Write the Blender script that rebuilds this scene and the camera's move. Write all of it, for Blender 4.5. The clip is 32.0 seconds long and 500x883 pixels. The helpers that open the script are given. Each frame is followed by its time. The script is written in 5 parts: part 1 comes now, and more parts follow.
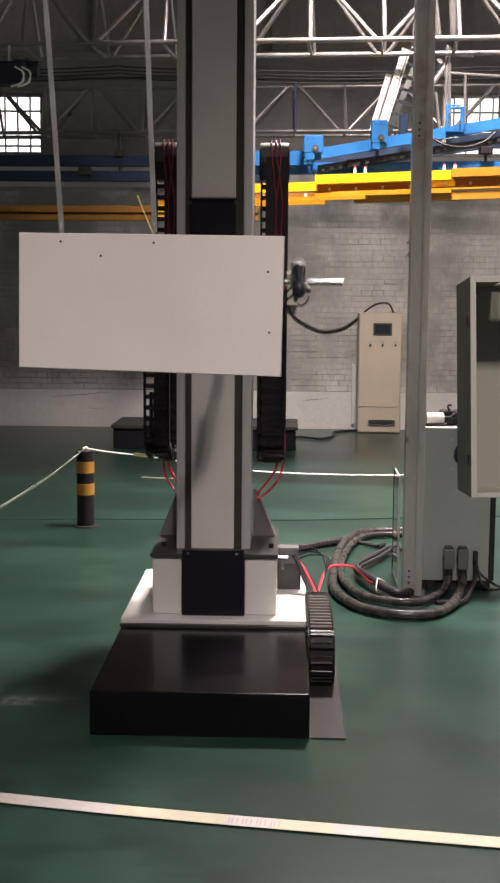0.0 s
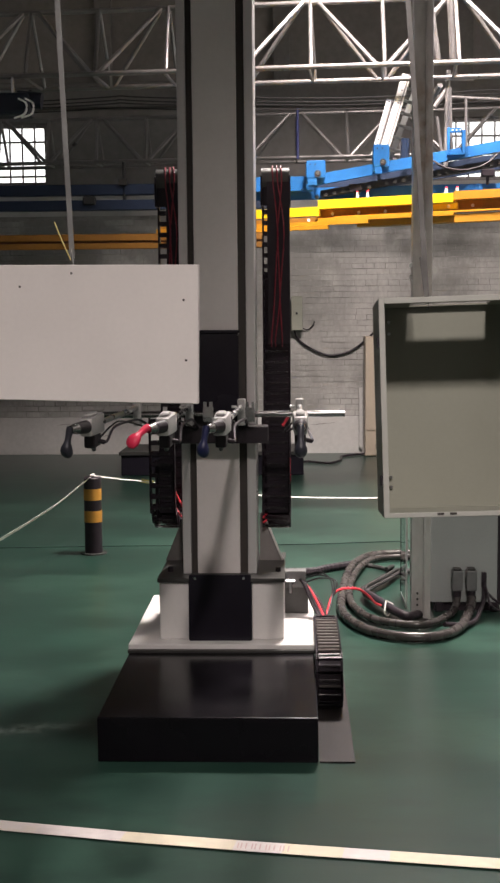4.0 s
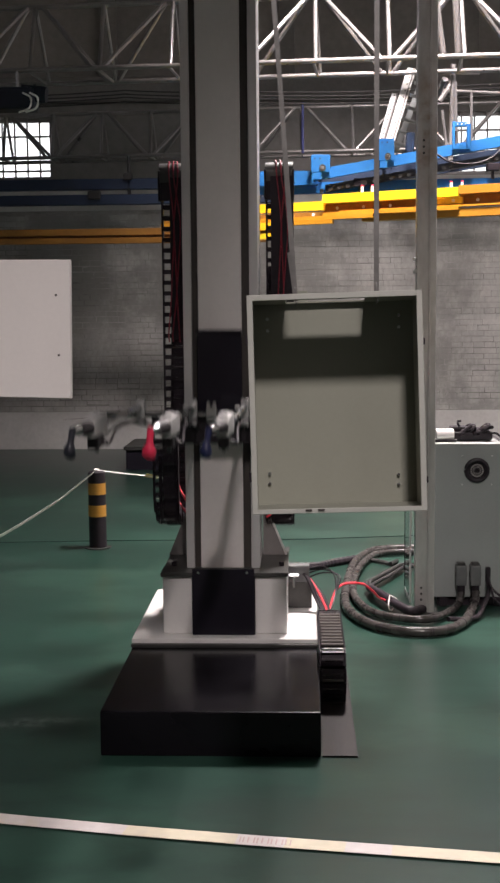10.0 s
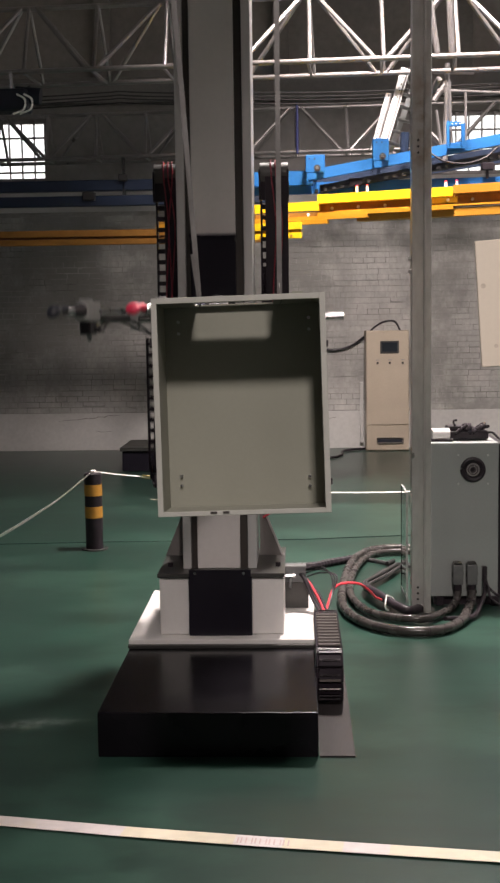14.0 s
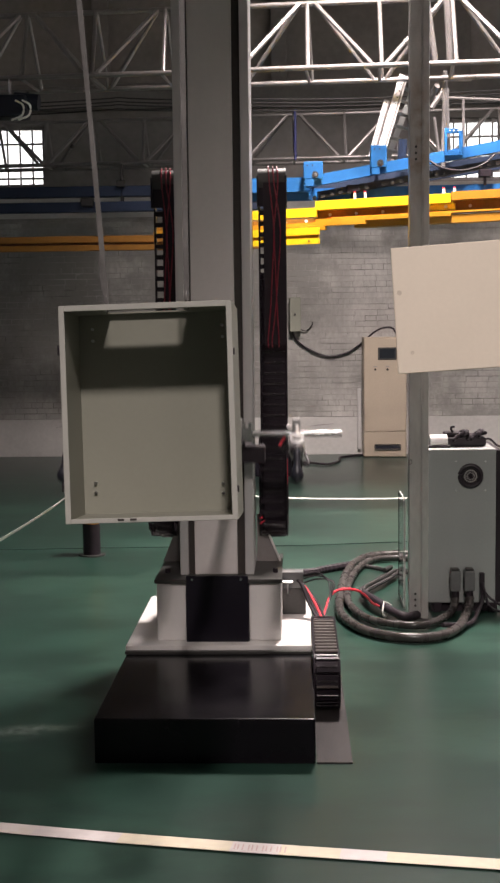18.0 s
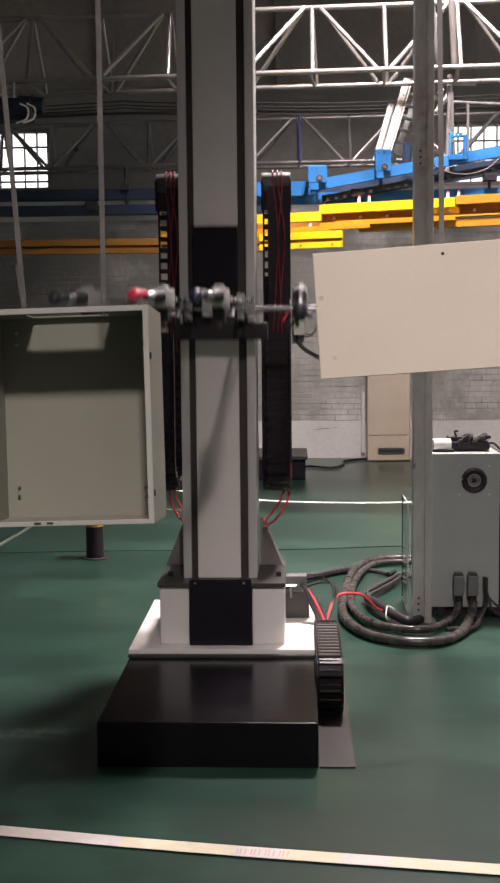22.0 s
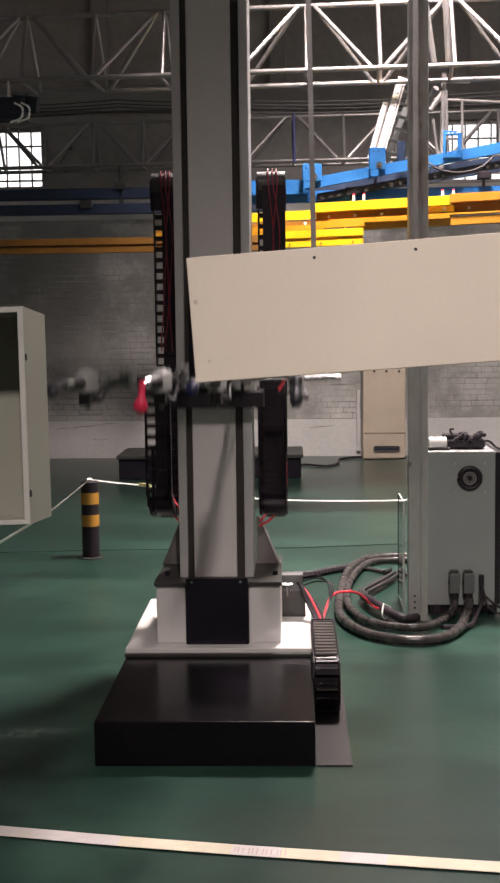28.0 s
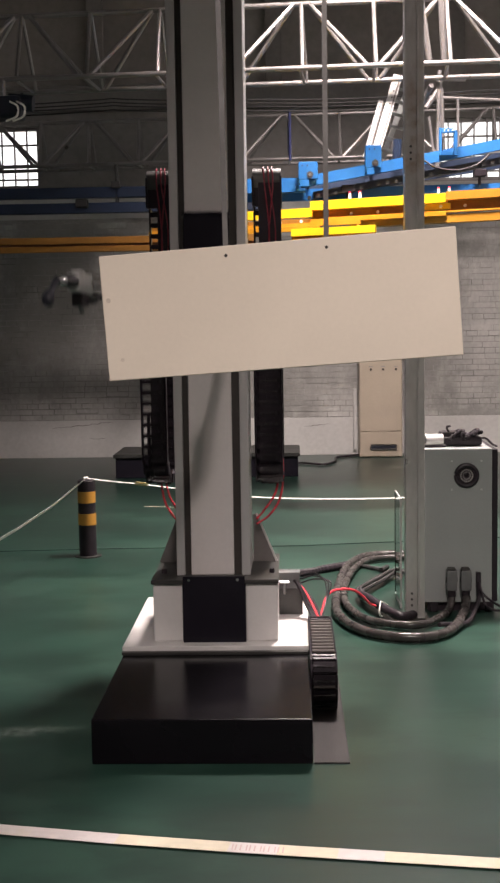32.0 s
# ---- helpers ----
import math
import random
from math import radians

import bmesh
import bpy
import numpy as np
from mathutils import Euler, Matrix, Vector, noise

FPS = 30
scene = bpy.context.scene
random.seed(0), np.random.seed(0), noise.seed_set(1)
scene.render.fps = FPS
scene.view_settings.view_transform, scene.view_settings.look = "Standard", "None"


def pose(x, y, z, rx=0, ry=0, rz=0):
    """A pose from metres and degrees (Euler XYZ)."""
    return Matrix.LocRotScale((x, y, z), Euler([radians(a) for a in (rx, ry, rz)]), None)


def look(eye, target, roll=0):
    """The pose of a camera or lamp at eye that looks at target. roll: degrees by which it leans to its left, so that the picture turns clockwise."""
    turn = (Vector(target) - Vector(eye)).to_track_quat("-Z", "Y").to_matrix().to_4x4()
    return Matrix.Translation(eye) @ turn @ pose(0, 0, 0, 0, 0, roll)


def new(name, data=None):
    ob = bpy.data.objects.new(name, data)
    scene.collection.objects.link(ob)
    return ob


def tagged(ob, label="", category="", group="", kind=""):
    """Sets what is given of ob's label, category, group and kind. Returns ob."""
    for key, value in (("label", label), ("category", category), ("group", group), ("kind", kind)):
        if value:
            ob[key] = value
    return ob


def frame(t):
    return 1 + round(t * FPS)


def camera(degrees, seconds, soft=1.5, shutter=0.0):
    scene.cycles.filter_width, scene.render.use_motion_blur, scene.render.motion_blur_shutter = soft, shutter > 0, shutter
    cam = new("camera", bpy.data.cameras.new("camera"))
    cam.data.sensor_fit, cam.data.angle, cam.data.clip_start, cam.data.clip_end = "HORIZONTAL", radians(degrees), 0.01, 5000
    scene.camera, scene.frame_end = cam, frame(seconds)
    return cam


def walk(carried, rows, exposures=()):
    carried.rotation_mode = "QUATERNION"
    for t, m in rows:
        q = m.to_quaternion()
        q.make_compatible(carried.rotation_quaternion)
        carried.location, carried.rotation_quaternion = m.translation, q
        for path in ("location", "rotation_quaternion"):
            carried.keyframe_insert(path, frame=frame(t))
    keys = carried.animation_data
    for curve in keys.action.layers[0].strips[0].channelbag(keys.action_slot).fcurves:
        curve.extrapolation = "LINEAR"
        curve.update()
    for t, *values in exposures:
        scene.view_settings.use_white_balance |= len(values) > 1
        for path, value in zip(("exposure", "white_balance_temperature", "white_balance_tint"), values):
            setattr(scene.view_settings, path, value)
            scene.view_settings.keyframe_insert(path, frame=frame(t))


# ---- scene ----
cam = camera(23.34, 32.0, soft=2.5, shutter=0.6)

# seconds, eye x y z, heading to the left, tilt up, lean (degrees)
PATH = [
    (0, -0.029, 0.000, 1.511, 1.70, -6.92, 0.44),
    (0.5, -0.024, -0.005, 1.514, 1.85, -6.70, 0.26),
    (1, -0.023, -0.006, 1.507, 1.94, -6.33, 0.31),
    (1.5, -0.021, -0.002, 1.504, 2.15, -6.41, 0.25),
    (2, -0.020, -0.004, 1.502, 2.17, -6.43, 0.07),
    (2.5, -0.014, -0.007, 1.505, 2.09, -6.32, -0.13),
    (3, -0.012, -0.006, 1.505, 2.14, -6.14, -0.28),
    (3.5, -0.010, -0.006, 1.503, 2.09, -5.88, -0.46),
    (5.5, -0.009, 0.001, 1.502, 2.33, -5.45, -0.62),
    (6, -0.007, -0.002, 1.503, 2.37, -5.42, -0.73),
    (6.5, -0.001, -0.001, 1.499, 2.51, -5.41, -0.97),
    (7, 0.010, -0.006, 1.502, 2.44, -5.46, -1.03),
    (7.5, 0.005, 0.002, 1.499, 2.23, -5.55, -0.61),
    (8, 0.002, 0.006, 1.496, 2.22, -5.49, -0.35),
    (8.5, 0.000, -0.002, 1.503, 2.36, -5.67, -0.44),
    (9, -0.003, 0.001, 1.502, 2.41, -5.78, -0.46),
    (9.5, -0.002, -0.005, 1.503, 2.42, -5.86, -0.44),
    (10, -0.000, -0.002, 1.500, 2.43, -5.92, -0.50),
    (10.5, 0.001, -0.001, 1.503, 2.43, -6.00, -0.53),
    (11, 0.003, 0.001, 1.498, 2.45, -5.98, -0.65),
    (11.5, 0.003, -0.003, 1.501, 2.35, -5.88, -0.65),
    (12, 0.000, 0.000, 1.500, 2.30, -5.78, -0.54),
    (12.5, -0.001, -0.003, 1.501, 2.27, -5.87, -0.59),
    (13, -0.000, -0.000, 1.500, 2.30, -5.95, -0.66),
    (13.5, -0.001, 0.001, 1.499, 2.29, -5.95, -0.68),
    (14, 0.002, -0.002, 1.500, 2.26, -5.90, -0.79),
    (14.5, -0.002, -0.000, 1.497, 2.17, -5.79, -0.69),
    (16.5, 0.003, 0.000, 1.500, 2.25, -5.76, -0.69),
    (17, 0.000, 0.002, 1.497, 2.13, -5.66, -0.62),
    (17.5, -0.001, -0.001, 1.500, 2.09, -5.65, -0.65),
    (18, 0.002, 0.000, 1.498, 2.14, -5.60, -0.68),
    (18.5, 0.002, -0.001, 1.502, 2.18, -5.61, -0.77),
    (19, 0.003, 0.004, 1.497, 2.21, -5.58, -0.84),
    (19.5, 0.001, -0.006, 1.502, 2.12, -5.54, -0.87),
    (20, 0.001, -0.000, 1.499, 2.08, -5.50, -0.82),
    (20.5, -0.001, 0.001, 1.500, 2.10, -5.52, -0.71),
    (21, 0.002, -0.002, 1.501, 2.20, -5.54, -0.59),
    (21.5, -0.000, -0.001, 1.502, 2.26, -5.49, -0.51),
    (22, 0.001, 0.002, 1.499, 2.30, -5.44, -0.52),
    (22.5, 0.003, 0.002, 1.500, 2.30, -5.48, -0.60),
    (23, 0.002, 0.002, 1.500, 2.26, -5.48, -0.65),
    (23.5, -0.000, 0.004, 1.496, 2.24, -5.51, -0.61),
    (24, 0.001, -0.001, 1.500, 2.26, -5.58, -0.62),
    (24.5, -0.000, -0.001, 1.500, 2.25, -5.58, -0.65),
    (25, -0.003, 0.002, 1.499, 2.10, -5.53, -0.78),
    (25.5, 0.001, -0.000, 1.499, 2.07, -5.49, -0.77),
    (27.5, 0.002, -0.001, 1.499, 2.11, -5.49, -0.80),
    (28, -0.001, -0.002, 1.503, 2.08, -5.53, -0.72),
    (28.5, 0.000, -0.001, 1.501, 2.09, -5.51, -0.73),
    (29, -0.000, -0.003, 1.501, 2.09, -5.49, -0.70),
    (29.5, 0.001, -0.001, 1.500, 2.08, -5.49, -0.71),
    (30, 0.002, -0.005, 1.503, 2.06, -5.51, -0.81),
    (30.5, 0.001, -0.004, 1.501, 2.03, -5.51, -0.79),
    (31, 0.001, -0.002, 1.500, 1.98, -5.50, -0.83),
    (31.5, 0.002, -0.005, 1.500, 1.99, -5.53, -0.85),
    (32, 0.001, 0.002, 1.496, 1.94, -5.57, -0.89)
]


def eye_pose(x, y, z, yaw, tilt, lean):
    a, b = radians(yaw), radians(tilt)
    ahead = Vector((-math.sin(a) * math.cos(b), math.cos(a) * math.cos(b), math.sin(b)))
    return look((x, y, z), Vector((x, y, z)) + ahead, lean)


walk(cam, [(r[0], eye_pose(*r[1:])) for r in PATH],
     exposures=[(0.0, 0.05, 6450, 8), (4.0, 0.05, 6400, 8), (6.5, -0.06, 6150, 9), (10.0, -0.06, 6200, 9), (13.0, -0.04, 6400, 9), (18.0, 0.0, 6450, 10.5), (24.0, 0.0, 6380, 11), (32.0, 0.02, 6500, 11)])

# ---- light ----
world = bpy.data.worlds.new("sky")
scene.world = world
world.use_nodes = True
wn = world.node_tree.nodes
sky = wn.new("ShaderNodeTexSky")
sky.sky_type = "NISHITA"
sky.sun_disc = False
sky.sun_elevation = radians(40)
sky.sun_rotation = radians(200)
world.node_tree.links.new(sky.outputs[0], wn["Background"].inputs[0])
wn["Background"].inputs[1].default_value = 0.12


def area_lamp(name, eye, target, w, h, power, colour, spread=180):
    data = bpy.data.lights.new(name, "AREA")
    data.shape, data.size, data.size_y = "RECTANGLE", w, h
    data.energy, data.color, data.spread = power, colour, radians(spread)
    ob = new(name, data)
    ob.matrix_world = look(eye, target)
    return tagged(ob, kind="structure")


WARM = (0.98, 0.86, 0.812)
# daylight that falls through the two roof lights; the two side lamps are added fill
area_lamp("rooflight_front", (0.7, -3.9, 7.9), (0.5, 2.9, 1.5), 0.7, 0.75, 730, WARM)
area_lamp("rooflight_back", (0.8, 7.75, 5.95), (0.8, 7.75, 0.0), 0.8, 1.0, 860, WARM, 140)
# unseen fills for the upper left wall and the right-hand trusses
area_lamp("fill_lamp_left", (-7.96, 5.5, 4.8), (0.0, 8.0, 3.0), 6.8, 1.1, 14, WARM)
area_lamp("fill_lamp_right", (3.36, 8.2, 4.2), (0.6, 9.0, 2.6), 6.8, 1.5, 46, WARM)



# ---- materials ----
def material(name, colour, rough=0.5, metal=0.0, vary=0.12, scale=6.0, fine=60.0, bump=0.05, dirt=0.0, dirt_colour=(0.05, 0.04, 0.035),
             stretch=(1, 1, 1), coat=0.0, spec=0.5, per_piece=0.0, grain=0.45, placed=False, even=False):
    m = bpy.data.materials.new(name)
    m.use_nodes = True
    n, l = m.node_tree.nodes, m.node_tree.links
    b = n["Principled BSDF"]
    b.inputs["Metallic"].default_value = metal
    b.inputs["Specular IOR Level"].default_value = spec
    b.inputs["Coat Weight"].default_value = coat
    co = n.new("ShaderNodeTexCoord")
    mp = n.new("ShaderNodeMapping")
    mp.inputs["Scale"].default_value = stretch
    where = n.new("ShaderNodeNewGeometry").outputs["Position"] if placed else co.outputs["Object"]
    l.new(where, mp.inputs[0])
    big, small = n.new("ShaderNodeTexNoise"), n.new("ShaderNodeTexNoise")
    for tex, s, d in ((big, scale, 4), (small, fine, 3)):
        tex.inputs["Scale"].default_value, tex.inputs["Detail"].default_value = s, d
        l.new(mp.outputs[0], tex.inputs["Vector"])
    both = n.new("ShaderNodeMath")
    both.operation = "MULTIPLY_ADD"
    l.new(small.outputs[0], both.inputs[0])
    both.inputs[1].default_value = grain
    l.new(big.outputs[0], both.inputs[2])
    ramp = n.new("ShaderNodeMapRange")
    ramp.inputs[1].default_value, ramp.inputs[2].default_value = 0.25 + grain * 0.5, 0.75 + grain * 0.5
    ramp.inputs[3].default_value, ramp.inputs[4].default_value = 1 - vary, 1 + vary
    l.new(both.outputs[0], ramp.inputs[0])
    hsv = n.new("ShaderNodeHueSaturation")
    hsv.inputs["Color"].default_value = (*colour, 1)
    value = ramp.outputs[0]
    if per_piece:
        info = n.new("ShaderNodeObjectInfo")
        geo = n.new("ShaderNodeNewGeometry")
        add = n.new("ShaderNodeMath")
        add.operation = "ADD"
        l.new(info.outputs["Random"], add.inputs[0])
        l.new(geo.outputs["Random Per Island"], add.inputs[1])
        mr = n.new("ShaderNodeMapRange")
        mr.inputs[2].default_value = 2.0
        mr.inputs[3].default_value, mr.inputs[4].default_value = 1 - per_piece, 1 + per_piece
        l.new(add.outputs[0], mr.inputs[0])
        mul = n.new("ShaderNodeMath")
        mul.operation = "MULTIPLY"
        l.new(value, mul.inputs[0])
        l.new(mr.outputs[0], mul.inputs[1])
        value = mul.outputs[0]
    l.new(value, hsv.inputs["Value"])
    colour_out = hsv.outputs[0]
    if dirt:
        spots = n.new("ShaderNodeTexNoise")
        spots.inputs["Scale"].default_value, spots.inputs["Detail"].default_value = scale * 0.45, 8
        spots.inputs["Roughness"].default_value = 0.65
        l.new(mp.outputs[0], spots.inputs["Vector"])
        cut = n.new("ShaderNodeMapRange")
        cut.inputs[1].default_value, cut.inputs[2].default_value = 0.5, 0.72
        cut.inputs[4].default_value = dirt
        l.new(spots.outputs[0], cut.inputs[0])
        mix = n.new("ShaderNodeMix")
        mix.data_type = "RGBA"
        mix.inputs[7].default_value = (*dirt_colour, 1)
        l.new(cut.outputs[0], mix.inputs[0])
        l.new(colour_out, mix.inputs[6])
        colour_out = mix.outputs[2]
    l.new(colour_out, b.inputs["Base Color"])
    rr = n.new("ShaderNodeMapRange")
    rr.inputs[1].default_value, rr.inputs[2].default_value = 0.25, 0.75
    rr.inputs[3].default_value, rr.inputs[4].default_value = max(rough - 0.07, 0.03), min(rough + 0.07, 1)
    l.new(big.outputs[0], rr.inputs[0])
    if even:
        b.inputs["Roughness"].default_value = rough
    else:
        l.new(rr.outputs[0], b.inputs["Roughness"])
    if bump:
        bp = n.new("ShaderNodeBump")
        bp.inputs["Strength"].default_value, bp.inputs["Distance"].default_value = bump, 0.01
        l.new(both.outputs[0], bp.inputs["Height"])
        l.new(bp.outputs[0], b.inputs["Normal"])
    return m


def glow(name, colour, strength):
    m = bpy.data.materials.new(name)
    m.use_nodes = True
    b = m.node_tree.nodes["Principled BSDF"]
    b.inputs["Base Color"].default_value = (*colour, 1)
    b.inputs["Emission Color"].default_value = (*colour, 1)
    b.inputs["Emission Strength"].default_value = strength
    return m


def glass(name):
    m = bpy.data.materials.new(name)
    m.use_nodes = True
    b = m.node_tree.nodes["Principled BSDF"]
    b.inputs["Transmission Weight"].default_value = 1.0
    b.inputs["Roughness"].default_value = 0.02
    b.inputs["IOR"].default_value = 1.45
    return m


def scuffed(m, centre, size, turn, colour):
    """Adds a worn or rusty patch of its own shape to a surface."""
    n, l = m.node_tree.nodes, m.node_tree.links
    b = n["Principled BSDF"]
    old = b.inputs["Base Color"].links[0].from_socket
    co, mp = n.new("ShaderNodeTexCoord"), n.new("ShaderNodeMapping")
    mp.vector_type = "TEXTURE"
    mp.inputs["Location"].default_value, mp.inputs["Scale"].default_value = centre, size
    mp.inputs["Rotation"].default_value = (0, 0, radians(turn))
    l.new(co.outputs["Object"], mp.inputs[0])
    ln = n.new("ShaderNodeVectorMath")
    ln.operation = "LENGTH"
    l.new(mp.outputs[0], ln.inputs[0])
    fall = n.new("ShaderNodeMapRange")
    fall.inputs[1].default_value, fall.inputs[2].default_value, fall.inputs[3].default_value, fall.inputs[4].default_value = 0.2, 1.0, 0.75, 0.0
    l.new(ln.outputs["Value"], fall.inputs[0])
    tex = n.new("ShaderNodeTexNoise")
    tex.inputs["Scale"].default_value, tex.inputs["Detail"].default_value = 14, 6
    l.new(co.outputs["Object"], tex.inputs["Vector"])
    cutr = n.new("ShaderNodeMapRange")
    cutr.inputs[1].default_value, cutr.inputs[2].default_value = 0.42, 0.66
    l.new(tex.outputs[0], cutr.inputs[0])
    mul = n.new("ShaderNodeMath")
    mul.operation = "MULTIPLY"
    l.new(fall.outputs[0], mul.inputs[0])
    l.new(cutr.outputs[0], mul.inputs[1])
    mix = n.new("ShaderNodeMix")
    mix.data_type = "RGBA"
    mix.inputs[7].default_value = (*colour, 1)
    l.new(mul.outputs[0], mix.inputs[0])
    l.new(old, mix.inputs[6])
    l.new(mix.outputs[2], b.inputs["Base Color"])


def worn(m, colour, scale, stretch, lo, hi, amount, seed=0.0, placed=False):
    """Adds broad uneven patches of another colour, broken up by finer streaks."""
    n, l = m.node_tree.nodes, m.node_tree.links
    b = n["Principled BSDF"]
    old = b.inputs["Base Color"].links[0].from_socket
    co, mp = n.new("ShaderNodeTexCoord"), n.new("ShaderNodeMapping")
    mp.inputs["Scale"].default_value, mp.inputs["Location"].default_value = stretch, (seed, seed * 0.7, 0)
    l.new(n.new("ShaderNodeNewGeometry").outputs["Position"] if placed else co.outputs["Object"], mp.inputs[0])
    broad, fine = n.new("ShaderNodeTexNoise"), n.new("ShaderNodeTexNoise")
    for tex, k, d in ((broad, scale, 3), (fine, scale * 7, 6)):
        tex.inputs["Scale"].default_value, tex.inputs["Detail"].default_value, tex.inputs["Roughness"].default_value = k, d, 0.65
        l.new(mp.outputs[0], tex.inputs["Vector"])
    both = n.new("ShaderNodeMath")
    both.operation = "MULTIPLY_ADD"
    both.inputs[1].default_value = 0.4
    l.new(fine.outputs[0], both.inputs[0])
    l.new(broad.outputs[0], both.inputs[2])
    cut = n.new("ShaderNodeMapRange")
    cut.interpolation_type = "SMOOTHSTEP"
    cut.inputs[1].default_value, cut.inputs[2].default_value, cut.inputs[4].default_value = lo + 0.2, hi + 0.2, amount
    l.new(both.outputs[0], cut.inputs[0])
    mix = n.new("ShaderNodeMix")
    mix.data_type = "RGBA"
    mix.inputs[7].default_value = (*colour, 1)
    l.new(cut.outputs[0], mix.inputs[0])
    l.new(old, mix.inputs[6])
    l.new(mix.outputs[2], b.inputs["Base Color"])


FLOOR = material("green_floor_paint", (0.0145, 0.0385, 0.0285), 0.28, vary=0.3, scale=1.1, fine=6, bump=0.0, grain=0.5, even=True, dirt=0.5, dirt_colour=(0.0165, 0.036, 0.029), stretch=(0.55, 1.5, 1), spec=0.42)
worn(FLOOR, (0.029, 0.067, 0.049), 0.9, (0.7, 1.1, 1), 0.46, 0.62, 0.75, 3.1)
worn(FLOOR, (0.013, 0.03, 0.0225), 1.6, (0.6, 1.3, 1), 0.5, 0.64, 0.75, 8.3)
scuffed(FLOOR, (-1.02, 4.34, 0), (0.26, 0.07, 1), 12, (0.3, 0.34, 0.31))
BRICK = material("whitewashed_brick", (0.43, 0.41, 0.39), 0.85, vary=0.3, scale=1.0, fine=22, bump=0.5, per_piece=0.07, dirt=0.9, dirt_colour=(0.2, 0.19, 0.178), stretch=(1.3, 1, 0.7), placed=True)
MORTAR = material("whitewashed_mortar", (0.31, 0.295, 0.28), 0.9, vary=0.3, scale=3.4, fine=34, bump=0.3, dirt=0.8, dirt_colour=(0.03, 0.026, 0.023), stretch=(0.7, 1, 2.0), placed=True)
worn(BRICK, (0.215, 0.208, 0.193), 1.0, (1.0, 1, 0.9), 0.45, 0.62, 0.7, 5.2, True)
MORTAR_DARK = material("open_crack", (0.17, 0.155, 0.14), 0.95)
PLASTER = material("grey_plaster", (0.52, 0.5, 0.482), 0.85, vary=0.14, scale=1.4, fine=30, bump=0.2, dirt=0.4, dirt_colour=(0.33, 0.32, 0.3))
DUSTY = material("dusty_grey_render", (0.255, 0.232, 0.222), 0.9, vary=0.22, scale=0.9, fine=14, bump=0.2, dirt=0.4, dirt_colour=(0.1, 0.085, 0.08))
RINGBEAM = material("weathered_concrete", (0.2, 0.184, 0.178), 0.9, vary=0.2, scale=1.5, fine=24, bump=0.25, dirt=0.5, dirt_colour=(0.12, 0.105, 0.1))
ROOF = material("dusty_roof_boards", (0.25, 0.235, 0.23), 0.9, vary=0.15, scale=1.2, fine=20, bump=0.2)
HALLWALL = material("dull_hall_render", (0.24, 0.23, 0.225), 0.9, vary=0.15, scale=1.2, fine=20, bump=0.2)
STEEL_DARK = material("dusty_truss_paint", (0.27, 0.248, 0.242), 0.33, 0.5, vary=0.2, scale=4, fine=40, bump=0.1)
GALVPOST = material("rust_streaked_galvanised_steel", (0.6, 0.585, 0.56), 0.32, 0.65, vary=0.16, scale=5, fine=40, bump=0.04, stretch=(1, 1, 0.35), dirt=0.55, dirt_colour=(0.2, 0.15, 0.11))
scuffed(GALVPOST, (0.0, 0.0, 2.4), (0.07, 0.1, 0.4), 0, (0.26, 0.14, 0.06))
STEEL = material("brushed_steel", (0.55, 0.55, 0.55), 0.28, 1.0, vary=0.1, scale=8, fine=90, bump=0.05)
GALV = material("galvanised_steel", (0.42, 0.43, 0.42), 0.36, 0.9, vary=0.22, scale=9, fine=50, bump=0.06, stretch=(1, 1, 0.15), dirt=0.3, dirt_colour=(0.2, 0.17, 0.13))
BLUE = material("blue_conveyor_paint", (0.018, 0.135, 0.39), 0.42, vary=0.14, scale=5, fine=40, bump=0.05, dirt=0.25, dirt_colour=(0.02, 0.1, 0.22))
VIOLET = material("violet_blue_paint", (0.04, 0.045, 0.15), 0.45, vary=0.15, scale=6)
NAVY = material("dark_blue_rail_paint", (0.011, 0.022, 0.052), 0.5, vary=0.15, scale=4, fine=40, bump=0.05)
YELLOW = material("yellow_rail_paint", (0.86, 0.56, 0.01), 0.42, vary=0.1, scale=5, fine=40, bump=0.05, dirt=0.25, dirt_colour=(0.45, 0.24, 0.01))
DEEP = material("blue_black_paint", (0.01, 0.012, 0.022), 0.45, vary=0.2, scale=9)
ORANGE = material("orange_rail_paint", (0.5, 0.225, 0.01), 0.45, vary=0.12, scale=5, fine=40, bump=0.05)
# track webs darkened for the shade under the flanges; also rusty carrier bolts
SHADERUST = material("shaded_rust_brown", (0.3, 0.125, 0.012), 0.55, vary=0.25, scale=6, fine=40, bump=0.08)
# duller, browner ochre for the track along the wall
DULLOCHRE = material("dull_ochre_rail", (0.28, 0.12, 0.014), 0.6, vary=0.2, scale=3, fine=30, bump=0.05)
OCHRE = material("deep_ochre_rail", (0.45, 0.195, 0.011), 0.5, vary=0.12, scale=3, fine=40, bump=0.05)
WHITE = material("white_machine_paint", (0.68, 0.655, 0.64), 0.38, vary=0.05, scale=3, fine=60, bump=0.02, dirt=0.15, dirt_colour=(0.5, 0.48, 0.46))
LGREY = material("light_grey_cover", (0.66, 0.62, 0.605), 0.42, vary=0.05, scale=3, fine=50, bump=0.02, dirt=0.18, dirt_colour=(0.42, 0.4, 0.38))
# gusset grey is darkened to hold the plate's shade in its colour
GUSSETSHADE = material("shaded_grey_gusset_paint", (0.2, 0.18, 0.175), 0.5, vary=0.1, scale=8)
ALU = material("anodised_aluminium", (0.56, 0.545, 0.54), 0.36, 0.35, vary=0.07, scale=6, fine=80, bump=0.03, stretch=(1, 1, 0.1))
